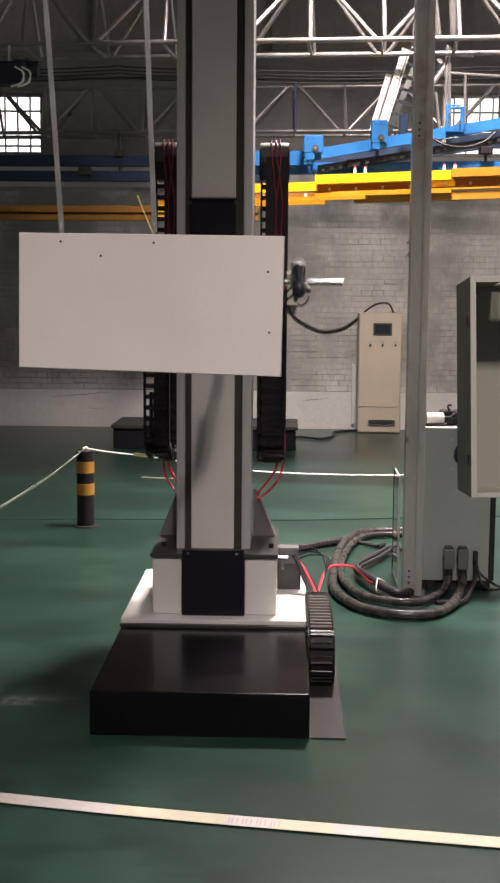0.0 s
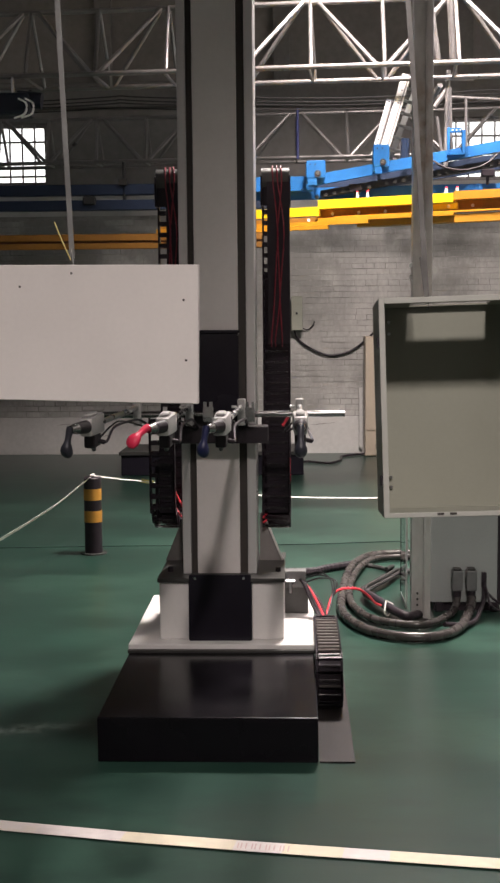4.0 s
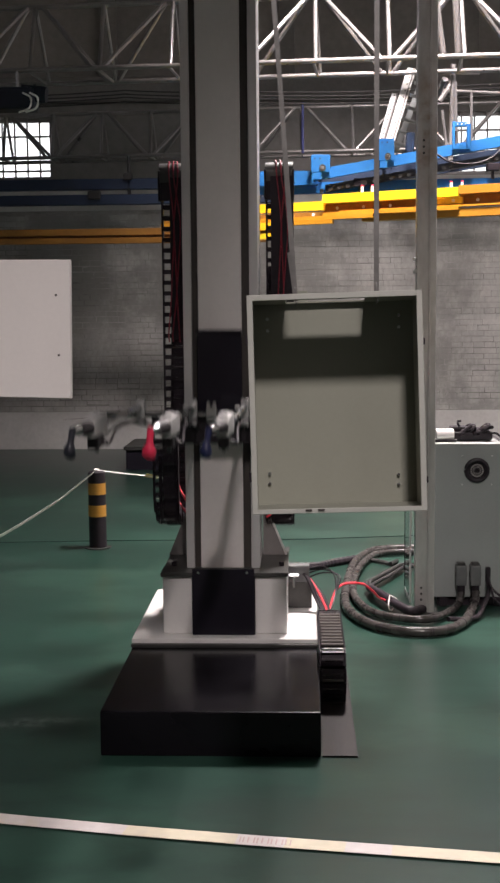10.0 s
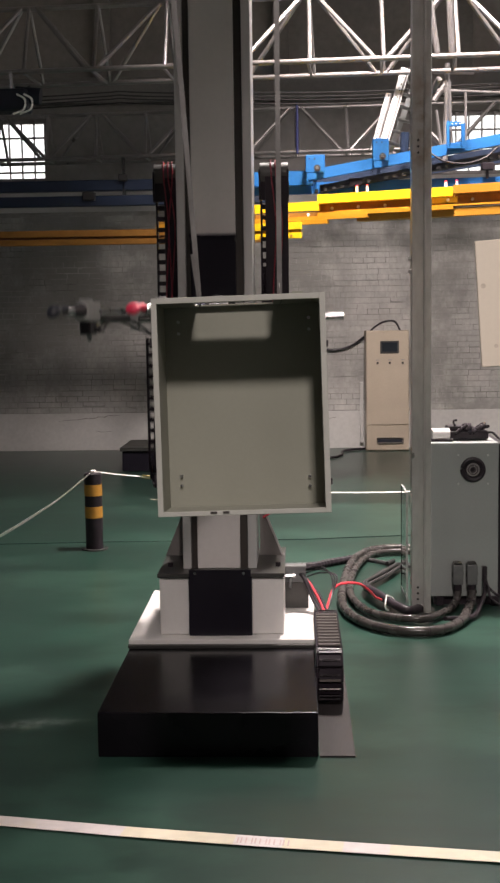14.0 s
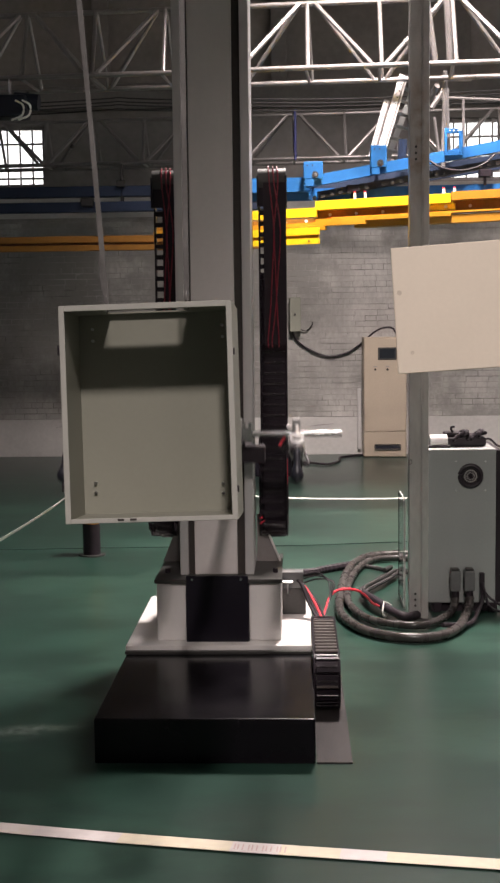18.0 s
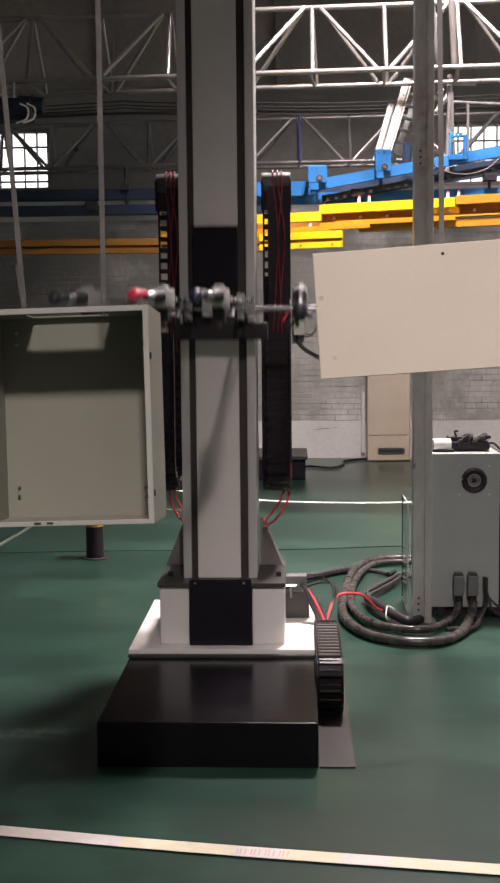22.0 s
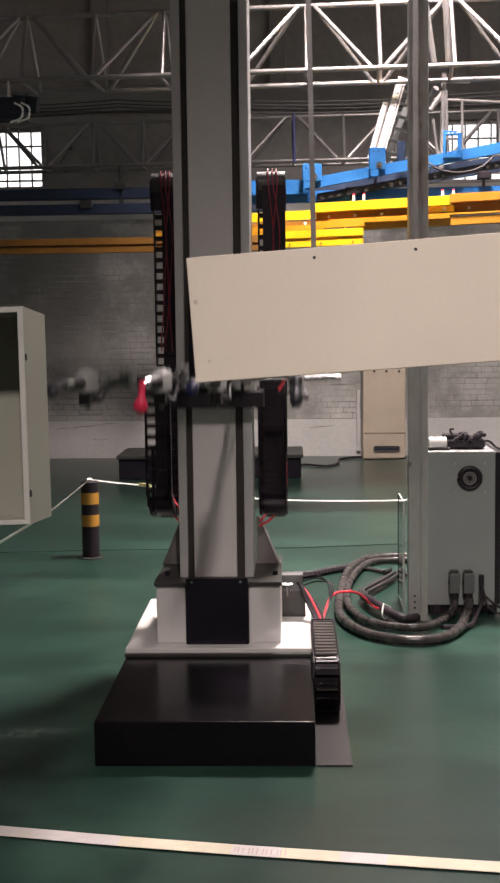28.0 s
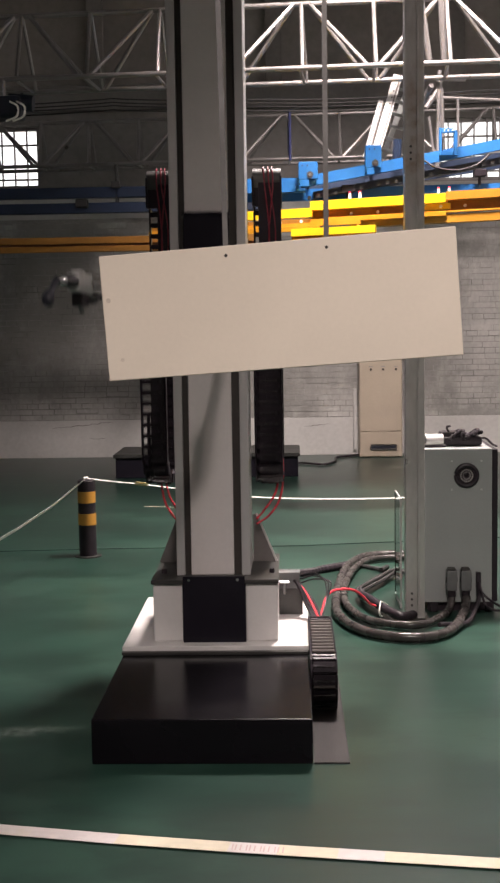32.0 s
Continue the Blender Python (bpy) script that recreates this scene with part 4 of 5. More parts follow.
for x in (0.14, 0.29):
    for z in (0.635, 0.782):
        part("screw", rod(B(), (x, 0, z), (x, -0.004, z), 0.005, 8), STEEL, controller)
for x in (0.108, 0.18):
    con = part("connector", box(B(), x, x + 0.054, -0.055, 0.0, 0.12, 0.225, 0.006, 2), CONN, controller, "grey heavy-duty connector")
    part("connector_cap", box(B(), x + 0.006, x + 0.048, -0.05, -0.002, 0.225, 0.236, 0.004), DPLATE, con)
    part("lever", box(B(), x - 0.003, x + 0.057, -0.04, -0.02, 0.16, 0.19, 0.003), DPLATE, con)
    part("gland", rod(B(), (x + 0.027, -0.03, 0.12), (x + 0.027, -0.03, 0.07), 0.021, 12), PLASTIC, con, smooth=True)
part("connector", box(B(), 0.262, 0.286, -0.03, 0.0, 0.13, 0.21, 0.003), PLASTIC, controller, "narrow black connector")
for x in (0.03, 0.31):
    part("foot", box(B(), x, x + 0.04, 0.0, 0.05, 0.0, 0.05, 0.003), PLASTIC, controller)

pendant = thing("teach_pendant", "black teach pendant with coiled cable lying on the control cabinet", "teach pendant", at=pose(0.72, 6.26, 0.845))
part("body", box(B(), 0.04, 0.27, 0, 0.16, 0.005, 0.05, 0.014, 2), PLASTIC, pendant, smooth=True)
part("grip", box(B(), 0.06, 0.16, 0.02, 0.14, 0.045, 0.075, 0.012, 2), PLASTIC, pendant, smooth=True)
line = [(0.25 - 0.16 * i / 60 + 0.02 * math.cos(i * 0.9), 0.03 + 0.03 * math.sin(i * 0.9), 0.055 + 0.016 * math.cos(i * 0.9) + 0.014 * math.sin(i * 0.2)) for i in range(60)]
part("coiled_cable", tube(B(), line, 0.01, 7), PLASTIC, pendant, smooth=True)
part("cord", tube(B(), smooth_path([(0.25, 0.05, 0.03), (0.29, 0.03, 0.04), (0.32, 0.0, 0.012), (0.335, -0.05, 0.006)], 6), 0.006, 6), PLASTIC, pendant, smooth=True)
part("antenna_stub", tube(B(), smooth_path([(0.1, 0.03, 0.075), (0.09, 0.03, 0.1), (0.11, 0.03, 0.105)], 5), 0.006, 6), PLASTIC, pendant, smooth=True)
roll = thing("foil_roll", "shiny silver roll lying on the control cabinet", "roll", at=pose(0.69, 6.24, 0.845))
part("roll", rod(B(), (0.005, 0.02, 0.034), (0.095, 0.03, 0.034), 0.033, 18), WHITE, roll, smooth=True)
part("core", rod(B(), (0.0, 0.0, 0.008), (0.11, -0.01, 0.008), 0.008, 8), PLASTIC, roll)

ZH = 0.026
HOSE_LABEL = "thick grey conduit hose looped on the floor, dusty with dark ties"
outer = [(0.89, 6.13, 0.08), (0.862, 6.02, ZH + 0.01), (0.783, 5.752, ZH), (0.665, 5.585, ZH), (0.504, 5.563, ZH), (0.351, 5.668, ZH), (0.253, 5.89, ZH), (0.224, 6.18, ZH), (0.263, 6.728, ZH), (0.322, 7.17, ZH), (0.405, 7.45, ZH), (0.528, 7.583, ZH), (0.75, 7.62, ZH)]
inner = [(0.817, 6.13, 0.08), (0.795, 6.07, ZH + 0.01), (0.729, 5.933, ZH), (0.624, 5.8, ZH), (0.504, 5.807, ZH), (0.366, 5.912, ZH), (0.293, 6.154, ZH), (0.277, 6.442, ZH), (0.314, 6.849, ZH), (0.394, 7.239, ZH), (0.504, 7.45, ZH), (0.75, 7.5, ZH)]
for pts, r, ties in ((outer, 0.024, (12, 30, 47, 66, 84, 101, 118)), (inner, 0.02, (22, 40, 58, 76, 95, 112))):
    hose = thing("conduit_hose", HOSE_LABEL, "hose", "conduit hoses")
    line = smooth_path(pts, 14)
    part("hose", tube(B(), line, r, 14), HOSE, hose, smooth=True)
    for k in ties:
        part("hose_tie", tube(B(), [line[k].lerp(line[k + 1], f) for f in (0.0, 0.25, 0.5)], r * 1.06, 14), PLASTIC, hose, "dark tie band", smooth=True)
for pts, r in (([(0.61, 6.03, 0.02), (0.57, 5.95, 0.03), (0.53, 5.92, 0.04), (0.466, 6.03, 0.05), (0.405, 6.2, 0.06), (0.365, 6.36, 0.05)], 0.023),
               ([(0.62, 6.08, 0.02), (0.58, 6.01, 0.02), (0.53, 5.985, 0.02), (0.48, 6.07, 0.03), (0.42, 6.25, 0.035), (0.38, 6.36, 0.04)], 0.018)):
    cable("sheathed_cable", "black sheathed cable bundle tied with a white band", pts, r, PLASTIC, 10, "sheathed cables", 10)
for i, (dx, dz) in enumerate(((0.0, 0.0), (0.018, 0.012), (-0.014, 0.02), (0.006, 0.03))):
    cable("sheathed_cable", "grey-black cable strand fanning out of the sheathed bundle", [(0.372 + dx * 0.4, 6.34, 0.045), (0.362 + dx, 6.45, 0.035 + dz), (0.41 + dx, 6.61, 0.024 + dz), (0.485 + dx, 6.785 - dx, 0.022 + dz), (0.56 + dx, 6.96, 0.02 + dz), (0.6, 7.03 + dx, 0.02 + dz * 0.6), (0.72, 7.1 + dx * 2, 0.02)], 0.011, OLDCABLE, 8, "sheathed cables", 10)
cable("sheathed_cable", "grey-black cable strand crossing under the hoses", [(0.42, 7.3, 0.014), (0.49, 7.23, 0.014), (0.545, 7.15, 0.016), (0.56, 7.04, 0.06), (0.51, 6.88, 0.075)], 0.012, OLDCABLE, 8, "sheathed cables", 10)
bm = B()
tube(bm, smooth_path([(0.445, 6.03, 0.088), (0.435, 5.99, 0.04), (0.455, 6.03, 0.012), (0.485, 6.09, 0.05), (0.445, 6.03, 0.088)], 6), 0.004, 6)
solid("cable_tie", bm, TAPE, "white cable tie round the black cable bundle", "cable tie")
for i, y in enumerate((6.0, 6.06)):
    cable("machine_cable", "black cable hanging from the control cabinet", [(0.955, 6.13, 0.16), (0.96, 6.08, 0.12), (0.97 + 0.05 * i, y, 0.07), (1.05 + 0.05 * i, y + 0.1, 0.02), (1.2, y + 0.25, 0.015)], 0.007, PLASTIC, 6, "machine cables")
cable("machine_cable", "black cable hanging from the control cabinet", [(0.953, 6.12, 0.14), (0.945, 6.07, 0.09), (0.915, 6.0, 0.05), (0.85, 5.85, 0.02), (0.7, 5.7, 0.05)], 0.012, PLASTIC, 8, "machine cables")

# ---- things along the back wall ----
cabinet = thing("switch_cabinet", "tall beige sheet-steel switch cabinet with a small display at the wall", "switch cabinet", at=pose(0.762, 13.34, 0))
part("body", box(B(), 0, 0.47, 0.012, 0.33, 0.0, 1.325, 0.006), BEIGE, cabinet)
part("door", box(B(), 0.008, 0.462, 0.0, 0.012, 0.292, 1.31, 0.003), BEIGE, cabinet)
kick = part("kick_panel", box(B(), 0.008, 0.462, 0.0, 0.012, 0.012, 0.285, 0.003), BEIGE, cabinet)
part("vent_slot", box(B(), 0.115, 0.41, -0.003, 0.004, 0.085, 0.147, 0.02, 2), DEEP, kick, "dark oblong vent slot")
disp = part("display", box(B(), 0.155, 0.36, -0.006, 0.004, 1.075, 1.212, 0.004), DPLATE, cabinet)
part("screen", box(B(), 0.175, 0.34, -0.008, -0.004, 1.095, 1.195), SCREEN, disp)
for x in (0.126, 0.26, 0.4):
    part("button", rod(B(), (x, 0.004, 0.972), (x, -0.012, 0.972), 0.013, 12), SLOT, cabinet)
for x, z in ((0.126, 1.0), (0.26, 1.0), (0.4, 1.0)):
    part("label_bar", box(B(), x - 0.02, x + 0.02, -0.002, 0.002, z, z + 0.008), GREYBAR, cabinet)
wall_box = thing("wall_box", "grey switch box on the brick wall", "switch box", at=pose(-0.047, 13.56, 1.394))
part("body", box(B(), 0, 0.125, 0, 0.126, 0, 0.38, 0.006), BOXPAINT, wall_box)
part("knob", rod(B(), (0.06, 0, 0.19), (0.06, -0.015, 0.19), 0.012, 10), PLASTIC, wall_box)
cable("wall_cable", "black cable sagging along the brick wall to the cabinet", [(-0.016, 13.655, 1.395), (0.02, 13.655, 1.31), (0.135, 13.655, 1.212), (0.361, 13.655, 1.117), (0.587, 13.655, 1.148), (0.763, 13.655, 1.26), (0.87, 13.58, 1.36), (0.97, 13.5, 1.42), (1.09, 13.5, 1.42), (1.15, 13.5, 1.32)], 0.011, PLASTIC, 8, "wall cables")
cable("wall_cable", "thin black cable clipped to the brick wall", [(0.07, 13.65, 1.42), (0.14, 13.66, 1.4), (0.2, 13.66, 1.46), (0.21, 13.66, 1.5)], 0.006, PLASTIC, 6, "wall cables")
cable("wall_cable", "black cable lying on the floor beside the cabinet", [(0.05, 12.7, 0.015), (0.126, 12.78, 0.015), (0.337, 12.63, 0.015), (0.47, 12.88, 0.015), (0.509, 13.26, 0.015), (0.766, 13.5, 0.015)], 0.013, PLASTIC, 6, "wall cables")
plinth = thing("machine_plinth", "low black steel machine plinth standing near the wall", "plinth", at=pose(-1.72, 11.75, 0))
part("body", box(B(), 0, 1.79, 0, 0.75, 0, 0.2, 0.006), BLACK, plinth)
part("top_plate", box(B(), -0.02, 1.81, -0.02, 0.77, 0.2, 0.235, 0.004), DPLATE, plinth)
pipe = thing("wall_trim", "white plastic trunking beside the cabinet", "trunking", at=pose(0.69, 13.64, 0))
part("trunk", box(B(), 0.02, 0.06, 0, 0.05, 0.06, 0.75, 0.004), PLASTER, pipe)

# ---- bollard and tapes ----
# thin dark strip in three straight pieces along the floor near the strung tape
for (xa, ya), (xb, yb) in (((-4.0, 7.78), (-1.3, 8.0)), ((-1.3, 8.0), (0.04, 8.05)), ((0.04, 8.05), (2.6, 8.5))):
    solid("floor_dark_line", beam(B(), (xa, ya, 0.0015), (xb, yb, 0.0015), 0.009, 0.004), DARKLINE, "thin dark line along the green floor", "floor joint", kind="structure")
solid("floor_line", beam(B(), (-1.22, 9.9, 0.002), (-0.92, 9.83, 0.002), 0.011, 0.004), TAPE_CREAM, "short worn white line taped on the floor", "floor marking")
bollard = thing("bollard", "black and yellow banded steel bollard on the green floor", "bollard", at=pose(-1.33, 7.76, 0))
part("post", rod(B(), (0, 0, 0.008), (0, 0, 0.497), 0.057, 24), PLASTIC, bollard, smooth=True)
part("cap", rod(B(), (0, 0, 0.497), (0, 0, 0.506), 0.057, 24, 0.046), PLASTIC, bollard, smooth=True)
part("base_flange", rod(B(), (0, 0, 0), (0, 0, 0.008), 0.088, 24), DPLATE, bollard)
for z0, z1 in ((0.211, 0.285), (0.355, 0.429)):
    part("yellow_band", rod(B(), (0, 0, z0), (0, 0, z1), 0.0585, 24), BYELLOW, bollard, smooth=True)


def ribbon(pts, w, twist0, twist1, steps=12):
    """A tape of width w along the points, turned about its length."""
    bm = B()
    line = smooth_path(pts, steps)
    last = None
    for i, q in enumerate(line):
        d = (line[min(i + 1, len(line) - 1)] - line[max(i - 1, 0)]).normalized()
        side = d.cross(Vector((0, 0, 1))).normalized()
        a = radians(twist0 + (twist1 - twist0) * i / (len(line) - 1))
        up = math.sin(a) * side.cross(d) + math.cos(a) * side
        nor = d.cross(up) * 0.0006
        ring = [bm.verts.new(p) for p in (q - up * w / 2 - nor, q + up * w / 2 - nor, q + up * w / 2 + nor, q - up * w / 2 + nor)]
        if last:
            for k in range(4):
                bm.faces.new((last[k], last[(k + 1) % 4], ring[(k + 1) % 4], ring[k]))
        else:
            bm.faces.new(ring[::-1])
        last = ring
    bm.faces.new(last)
    return bm


tape = thing("barrier_tape", "white barrier tape strung from the bollard to the post", "barrier tape", "barrier tapes")
part("span", ribbon([(-1.33, 7.76, 0.512), (-1.15, 7.8, 0.483), (-0.962, 7.85, 0.456), (-0.6, 7.92, 0.395), (-0.265, 8.0, 0.345), (0.2, 8.08, 0.315), (0.753, 8.16, 0.305), (1.3, 8.25, 0.33)], 0.008, 118, 118), TAPE, tape)
part("span", ribbon([(-1.33, 7.76, 0.512), (-1.38, 7.55, 0.47), (-1.47, 7.15, 0.4), (-1.628, 6.45, 0.325), (-1.8, 5.7, 0.28), (-2.0, 4.8, 0.3)], 0.03, 132, 118), TAPE, tape)
part("knot", box(B(), -1.345, -1.315, 7.74, 7.78, 0.506, 0.522, 0.005), TAPE, tape)
part("yellow_stretch", ribbon([(-1.02, 7.836, 0.4675), (-0.94, 7.855, 0.4535)], 0.032, 55, 54, 3), TAPE_Y, tape)
front_tape = thing("barrier_tape", "white and yellowed barrier tape lying along the floor", "barrier tape", "barrier tapes")
FT = [(-1.7, 3.615, 0.006), (-0.906, 3.462, 0.006), (-0.5, 3.384, 0.006), (-0.147, 3.327, 0.006), (0.2, 3.277, 0.006), (0.55, 3.227, 0.006), (1.2, 3.145, 0.006)]


def tape_y(x):
    for (xa, ya, _), (xb, yb, _) in zip(FT, FT[1:]):
        if xa <= x <= xb:
            return ya + (yb - ya) * (x - xa) / (xb - xa)
    return FT[-1][1]


for x0, x1, mat, label in ((-1.7, -0.78, FLOORTAPE, ""), (-0.78, -0.52, TAPE_PALE, ""), (-0.52, -0.19, TAPE_CREAM, "yellowed stretch of the tape"), (-0.19, -0.05, TAPE_PALE, ""), (-0.05, 0.12, TAPE_CREAM, ""), (0.12, 0.25, TAPE_PALE, ""),
                           (0.25, 0.62, TAPE_CREAM, "yellowed stretch of the tape"), (0.62, 1.2, TAPE_PALE, "")):
    n = 5
    part("strip", ribbon([(x0 + (x1 - x0) * i / n, tape_y(x0 + (x1 - x0) * i / n), 0.006) for i in range(n + 1)], 0.066, 0, 0, 3), mat, front_tape, label)


for i in range(12):
    x = -0.185 + i * 0.0135 + (0.004 if i % 3 == 0 else 0)
    bm = B()
    beam(bm, (x, tape_y(x) - 0.018, 0.0068), (x + 0.003, tape_y(x) + 0.016, 0.0068), 0.004, 0.001)
    part("print_bar", bm, TAPE_RED, front_tape)

# ---- overhead steelwork ----
def truss(name, label, y0, y1, z0, z1, apex, bay, x0, x1, r, turn):
    """A pipe truss with two bottom chords; turn is its skew in plan about x = 0.34."""
    t = thing(name, label, "truss", "roof trusses", Matrix.Translation((0.34, y0, 0)) @ pose(0, 0, 0, 0, 0, turn) @ Matrix.Translation((-0.34, -y0, 0)))
    for y in (y0, y1):
        part("bottom_chord", rod(B(), (x0, y, z0), (x1, y, z0), r * 1.15, 10), STEEL_DARK, t, smooth=True)
    ym = (y0 + y1) / 2
    part("top_chord", rod(B(), (x0, ym, z1), (x1, ym, z1), r * 1.2, 10), STEEL_DARK, t, smooth=True)
    x = apex - bay * math.ceil((apex - x0) / bay)
    while x < x1 + bay:
        for ya, yb in ((y0, ym - 0.01), (y1, ym + 0.01)):
            for s in (-1, 1):
                xa, xb = x + s * 0.06, x + s * (bay / 2 - 0.04)
                if x0 < xa < x1 and x0 < xb < x1:
                    part("diagonal", rod(B(), (xa, yb, z1), (xb, ya, z0), r, 8), STEEL_DARK, t, smooth=True)
            for xv in (x, x + bay / 2):
                if x0 < xv < x1:
                    part("upright", rod(B(), (xv, yb, z1), (xv + 0.02, ya, z0), r * 0.9, 8), STEEL_DARK, t, smooth=True)
        for xv in (x, x + bay / 2):
            if x0 < xv < x1:
                part("tie", rod(B(), (xv, y0, z0), (xv, y1, z0), r * 0.7, 6), STEEL_DARK, t)
        x += bay
    return t


truss("roof_truss", "grey tubular steel roof truss of welded pipes", 9.2, 9.75, 3.375, 3.905, 0.10, 1.09, -8.3, 3.42, 0.017, -4.2)
wall_truss = truss("roof_truss", "grey tubular steel roof truss of welded pipes, near the wall", 12.4, 12.75, 3.14, 3.6, 0.0, 1.03, -8.3, 3.42, 0.017, -4.0)

part("tie_rod", rod(B(), (0.03, 12.38, 3.12), (0.03, 12.38, 3.62), 0.014, 8), VIOLET, wall_truss, "violet-blue painted tie rod")
rail_y = lambda x: 9.29 - 0.31 * x
# yellow conveyor track of overlapping channel pieces
track = thing("conveyor_track", "bright yellow overhead conveyor track of bolted channel beams", "conveyor track")


def track_bar(name, x0, x1, z0, z1, dy, deep, mat, bolts=0, label=""):
    """One straight piece of the track between two heights, dropping slightly to the right."""
    m = (z0 + z1) / 2
    a, b = Vector((x0, rail_y(x0) + dy, m)), Vector((x1, rail_y(x1) + dy, m + 0.012 * (x1 - x0)))
    ob = part(name, beam(B(), a, b, deep, z1 - z0), mat, track, label)
    for i in range(bolts):
        q = a.lerp(b, (i + 0.5) / bolts) + Vector((0, -deep / 2, 0))
        # bolt heads are coloured white so that they look lit
        part("bolt", rod(B(), q, q + Vector((0, -0.012, 0)), 0.012, 8), TAPE, ob)


track_bar("top_flange", 0.182, 1.15, 2.332, 2.398, 0.0, 0.1, YELLOW)
# the webs' brown stands for shade below the top flange
track_bar("web", 0.182, 1.15, 2.264, 2.332, 0.05, 0.02, SHADERUST, 5, "bolted track web, its shade put in as orange-brown")
track_bar("web", -0.3, 0.18, 2.232, 2.274, 0.05, 0.02, SHADERUST, 3, "bolted track web, its shade put in as orange-brown")
track_bar("bottom_flange", 0.182, 1.15, 2.236, 2.262, -0.02, 0.1, ORANGE, 0, "orange bottom flange of the track")
track_bar("bottom_flange", -0.3, 0.54, 2.203, 2.232, -0.06, 0.05, ORANGE, 0, "orange bottom flange of the track")
track_bar("bottom_flange", -1.08, -0.303, 2.193, 2.222, -0.06, 0.05, ORANGE, 0, "orange bottom flange of the track")
track_bar("web", -1.08, -0.303, 2.222, 2.264, 0.05, 0.02, SHADERUST)
track_bar("splice_plate", -0.3, 0.18, 2.276, 2.342, -0.04, 0.05, YELLOW)
track_bar("splice_plate", -0.3, 0.244, 2.172, 2.2, -0.08, 0.05, ORANGE)
# the right-hand stretch is a deeper ochre than the yellow pieces
track_bar("top_flange", 1.154, 3.2, 2.36, 2.42, 0.0, 0.1, OCHRE)
track_bar("web", 1.154, 3.2, 2.28, 2.36, 0.05, 0.02, SHADERUST, 8)
track_bar("bottom_flange", 0.47, 3.2, 2.192, 2.25, 0.02, 0.1, OCHRE)
track_bar("splice_plate", 0.9, 1.178, 2.295, 2.338, 0.02, 0.03, YELLOW, 2)
track_bar("guide_bar", 0.3, 3.2, 2.262, 2.274, 0.0, 0.08, ORANGE)
# yellow carrier that the conveyor pulls along under the track; its own origin is at its leading end
carrier = thing("conveyor_carrier", "yellow double-bar load carrier travelling under the conveyor track", "conveyor carrier", at=pose(-0.46, rail_y(-0.46) - 0.14, 0))
heel, lead = Vector((-0.61, 0.61 * 0.31, -0.007)), Vector((0, 0, 0))
# the web strip paints in the shade between the two bars
for name, z0, z1, dy, mat in (("upper_bar", 2.143, 2.196, 0.0, YELLOW), ("web", 2.118, 2.143, 0.012, SHADERUST), ("lower_bar", 2.076, 2.118, 0.0, YELLOW)):
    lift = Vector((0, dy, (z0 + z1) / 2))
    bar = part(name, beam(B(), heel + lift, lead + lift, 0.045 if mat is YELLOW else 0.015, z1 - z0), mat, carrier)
    if name == "lower_bar":
        for f in (0.12, 0.5, 0.88):
            q = heel.lerp(lead, f) + lift + Vector((0, -0.022, 0))
            part("bolt", rod(B(), q, q + Vector((0, -0.006, 0)), 0.008, 8), SHADERUST, bar)
for f in (0.2, 0.8):
    q = heel.lerp(lead, f)
    part("trolley_arm", rod(B(), q + Vector((0, 0.0, 2.18)), q + Vector((0, 0.1, 2.222)), 0.008, 8), ORANGE, carrier)
for x in (-0.6, 2.2):
    part("drop_rod", rod(B(), (x, rail_y(x), 2.3), (x, rail_y(x), 6.05), 0.01, 8), STEEL_DARK, track)
for x in (0.461, 0.536, 1.096, 1.171, 1.75):
    ins = part("insulator", rod(B(), (x, rail_y(x) + 0.02, 2.38), (x, rail_y(x) + 0.02, 2.45), 0.014, 10, 0.009), TAPE, track, "small pale insulator knob")
    part("insulator_cap", rod(B(), (x, rail_y(x) + 0.02, 2.45), (x, rail_y(x) + 0.02, 2.46), 0.01, 10), PINK, ins)

track2 = thing("conveyor_track", "ochre yellow overhead conveyor track along the wall", "conveyor track")
# two flanges with a dark brown strip set back between them
for z0, z1, y, mat in ((2.235, 2.296, 11.0, DULLOCHRE), (2.162, 2.214, 10.985, DULLOCHRE), (2.205, 2.24, 11.03, BROWN)):
    part("flange", box(B(), -8.0, -0.3, y, y + 0.07, z0, z1, 0.003), mat, track2)
for x in (-3.9,):
    part("drop_rod", rod(B(), (x, 11.05, 2.28), (x, 11.05, 6.05), 0.006, 6), BROWN, track2)

blue_rail = thing("blue_rail", "pair of dark blue overhead rails hung below the truss", "overhead rail")
part("rail", box(B(), -8.0, -0.2, 11.5, 11.6, 2.695, 2.795, 0.006), NAVY, blue_rail)
part("rail", box(B(), -8.0, -0.2, 11.48, 11.58, 2.553, 2.648, 0.006), NAVY, blue_rail)
for x in (-3.4, -1.62):
    part("hanger", box(B(), x, x + 0.022, 11.5, 11.6, 2.56, 3.0, 0.004), OLDCABLE, blue_rail, "dark hanger strap")
    part("hanger_shoe", box(B(), x - 0.03, x + 0.05, 11.46, 11.5, 2.78, 2.84, 0.004), OLDCABLE, blue_rail)
part("clamp", box(B(), -1.99, -1.87, 11.44, 11.5, 2.6, 2.68, 0.01), OLDCABLE, blue_rail)
part("clamp", box(B(), -0.92, -0.7, 11.4, 11.5, 2.5, 2.62, 0.01), PLASTIC, blue_rail)

lift = thing("inclined_conveyor", "bright blue inclined overhead conveyor with punched bracket plates", "conveyor")
pa, pb = Vector((0.1, 9.6, 2.58)), Vector((2.4, 9.6, 2.97))
part("side_beam", beam(B(), pa, pb, 0.05, 0.082), BLUE, lift)
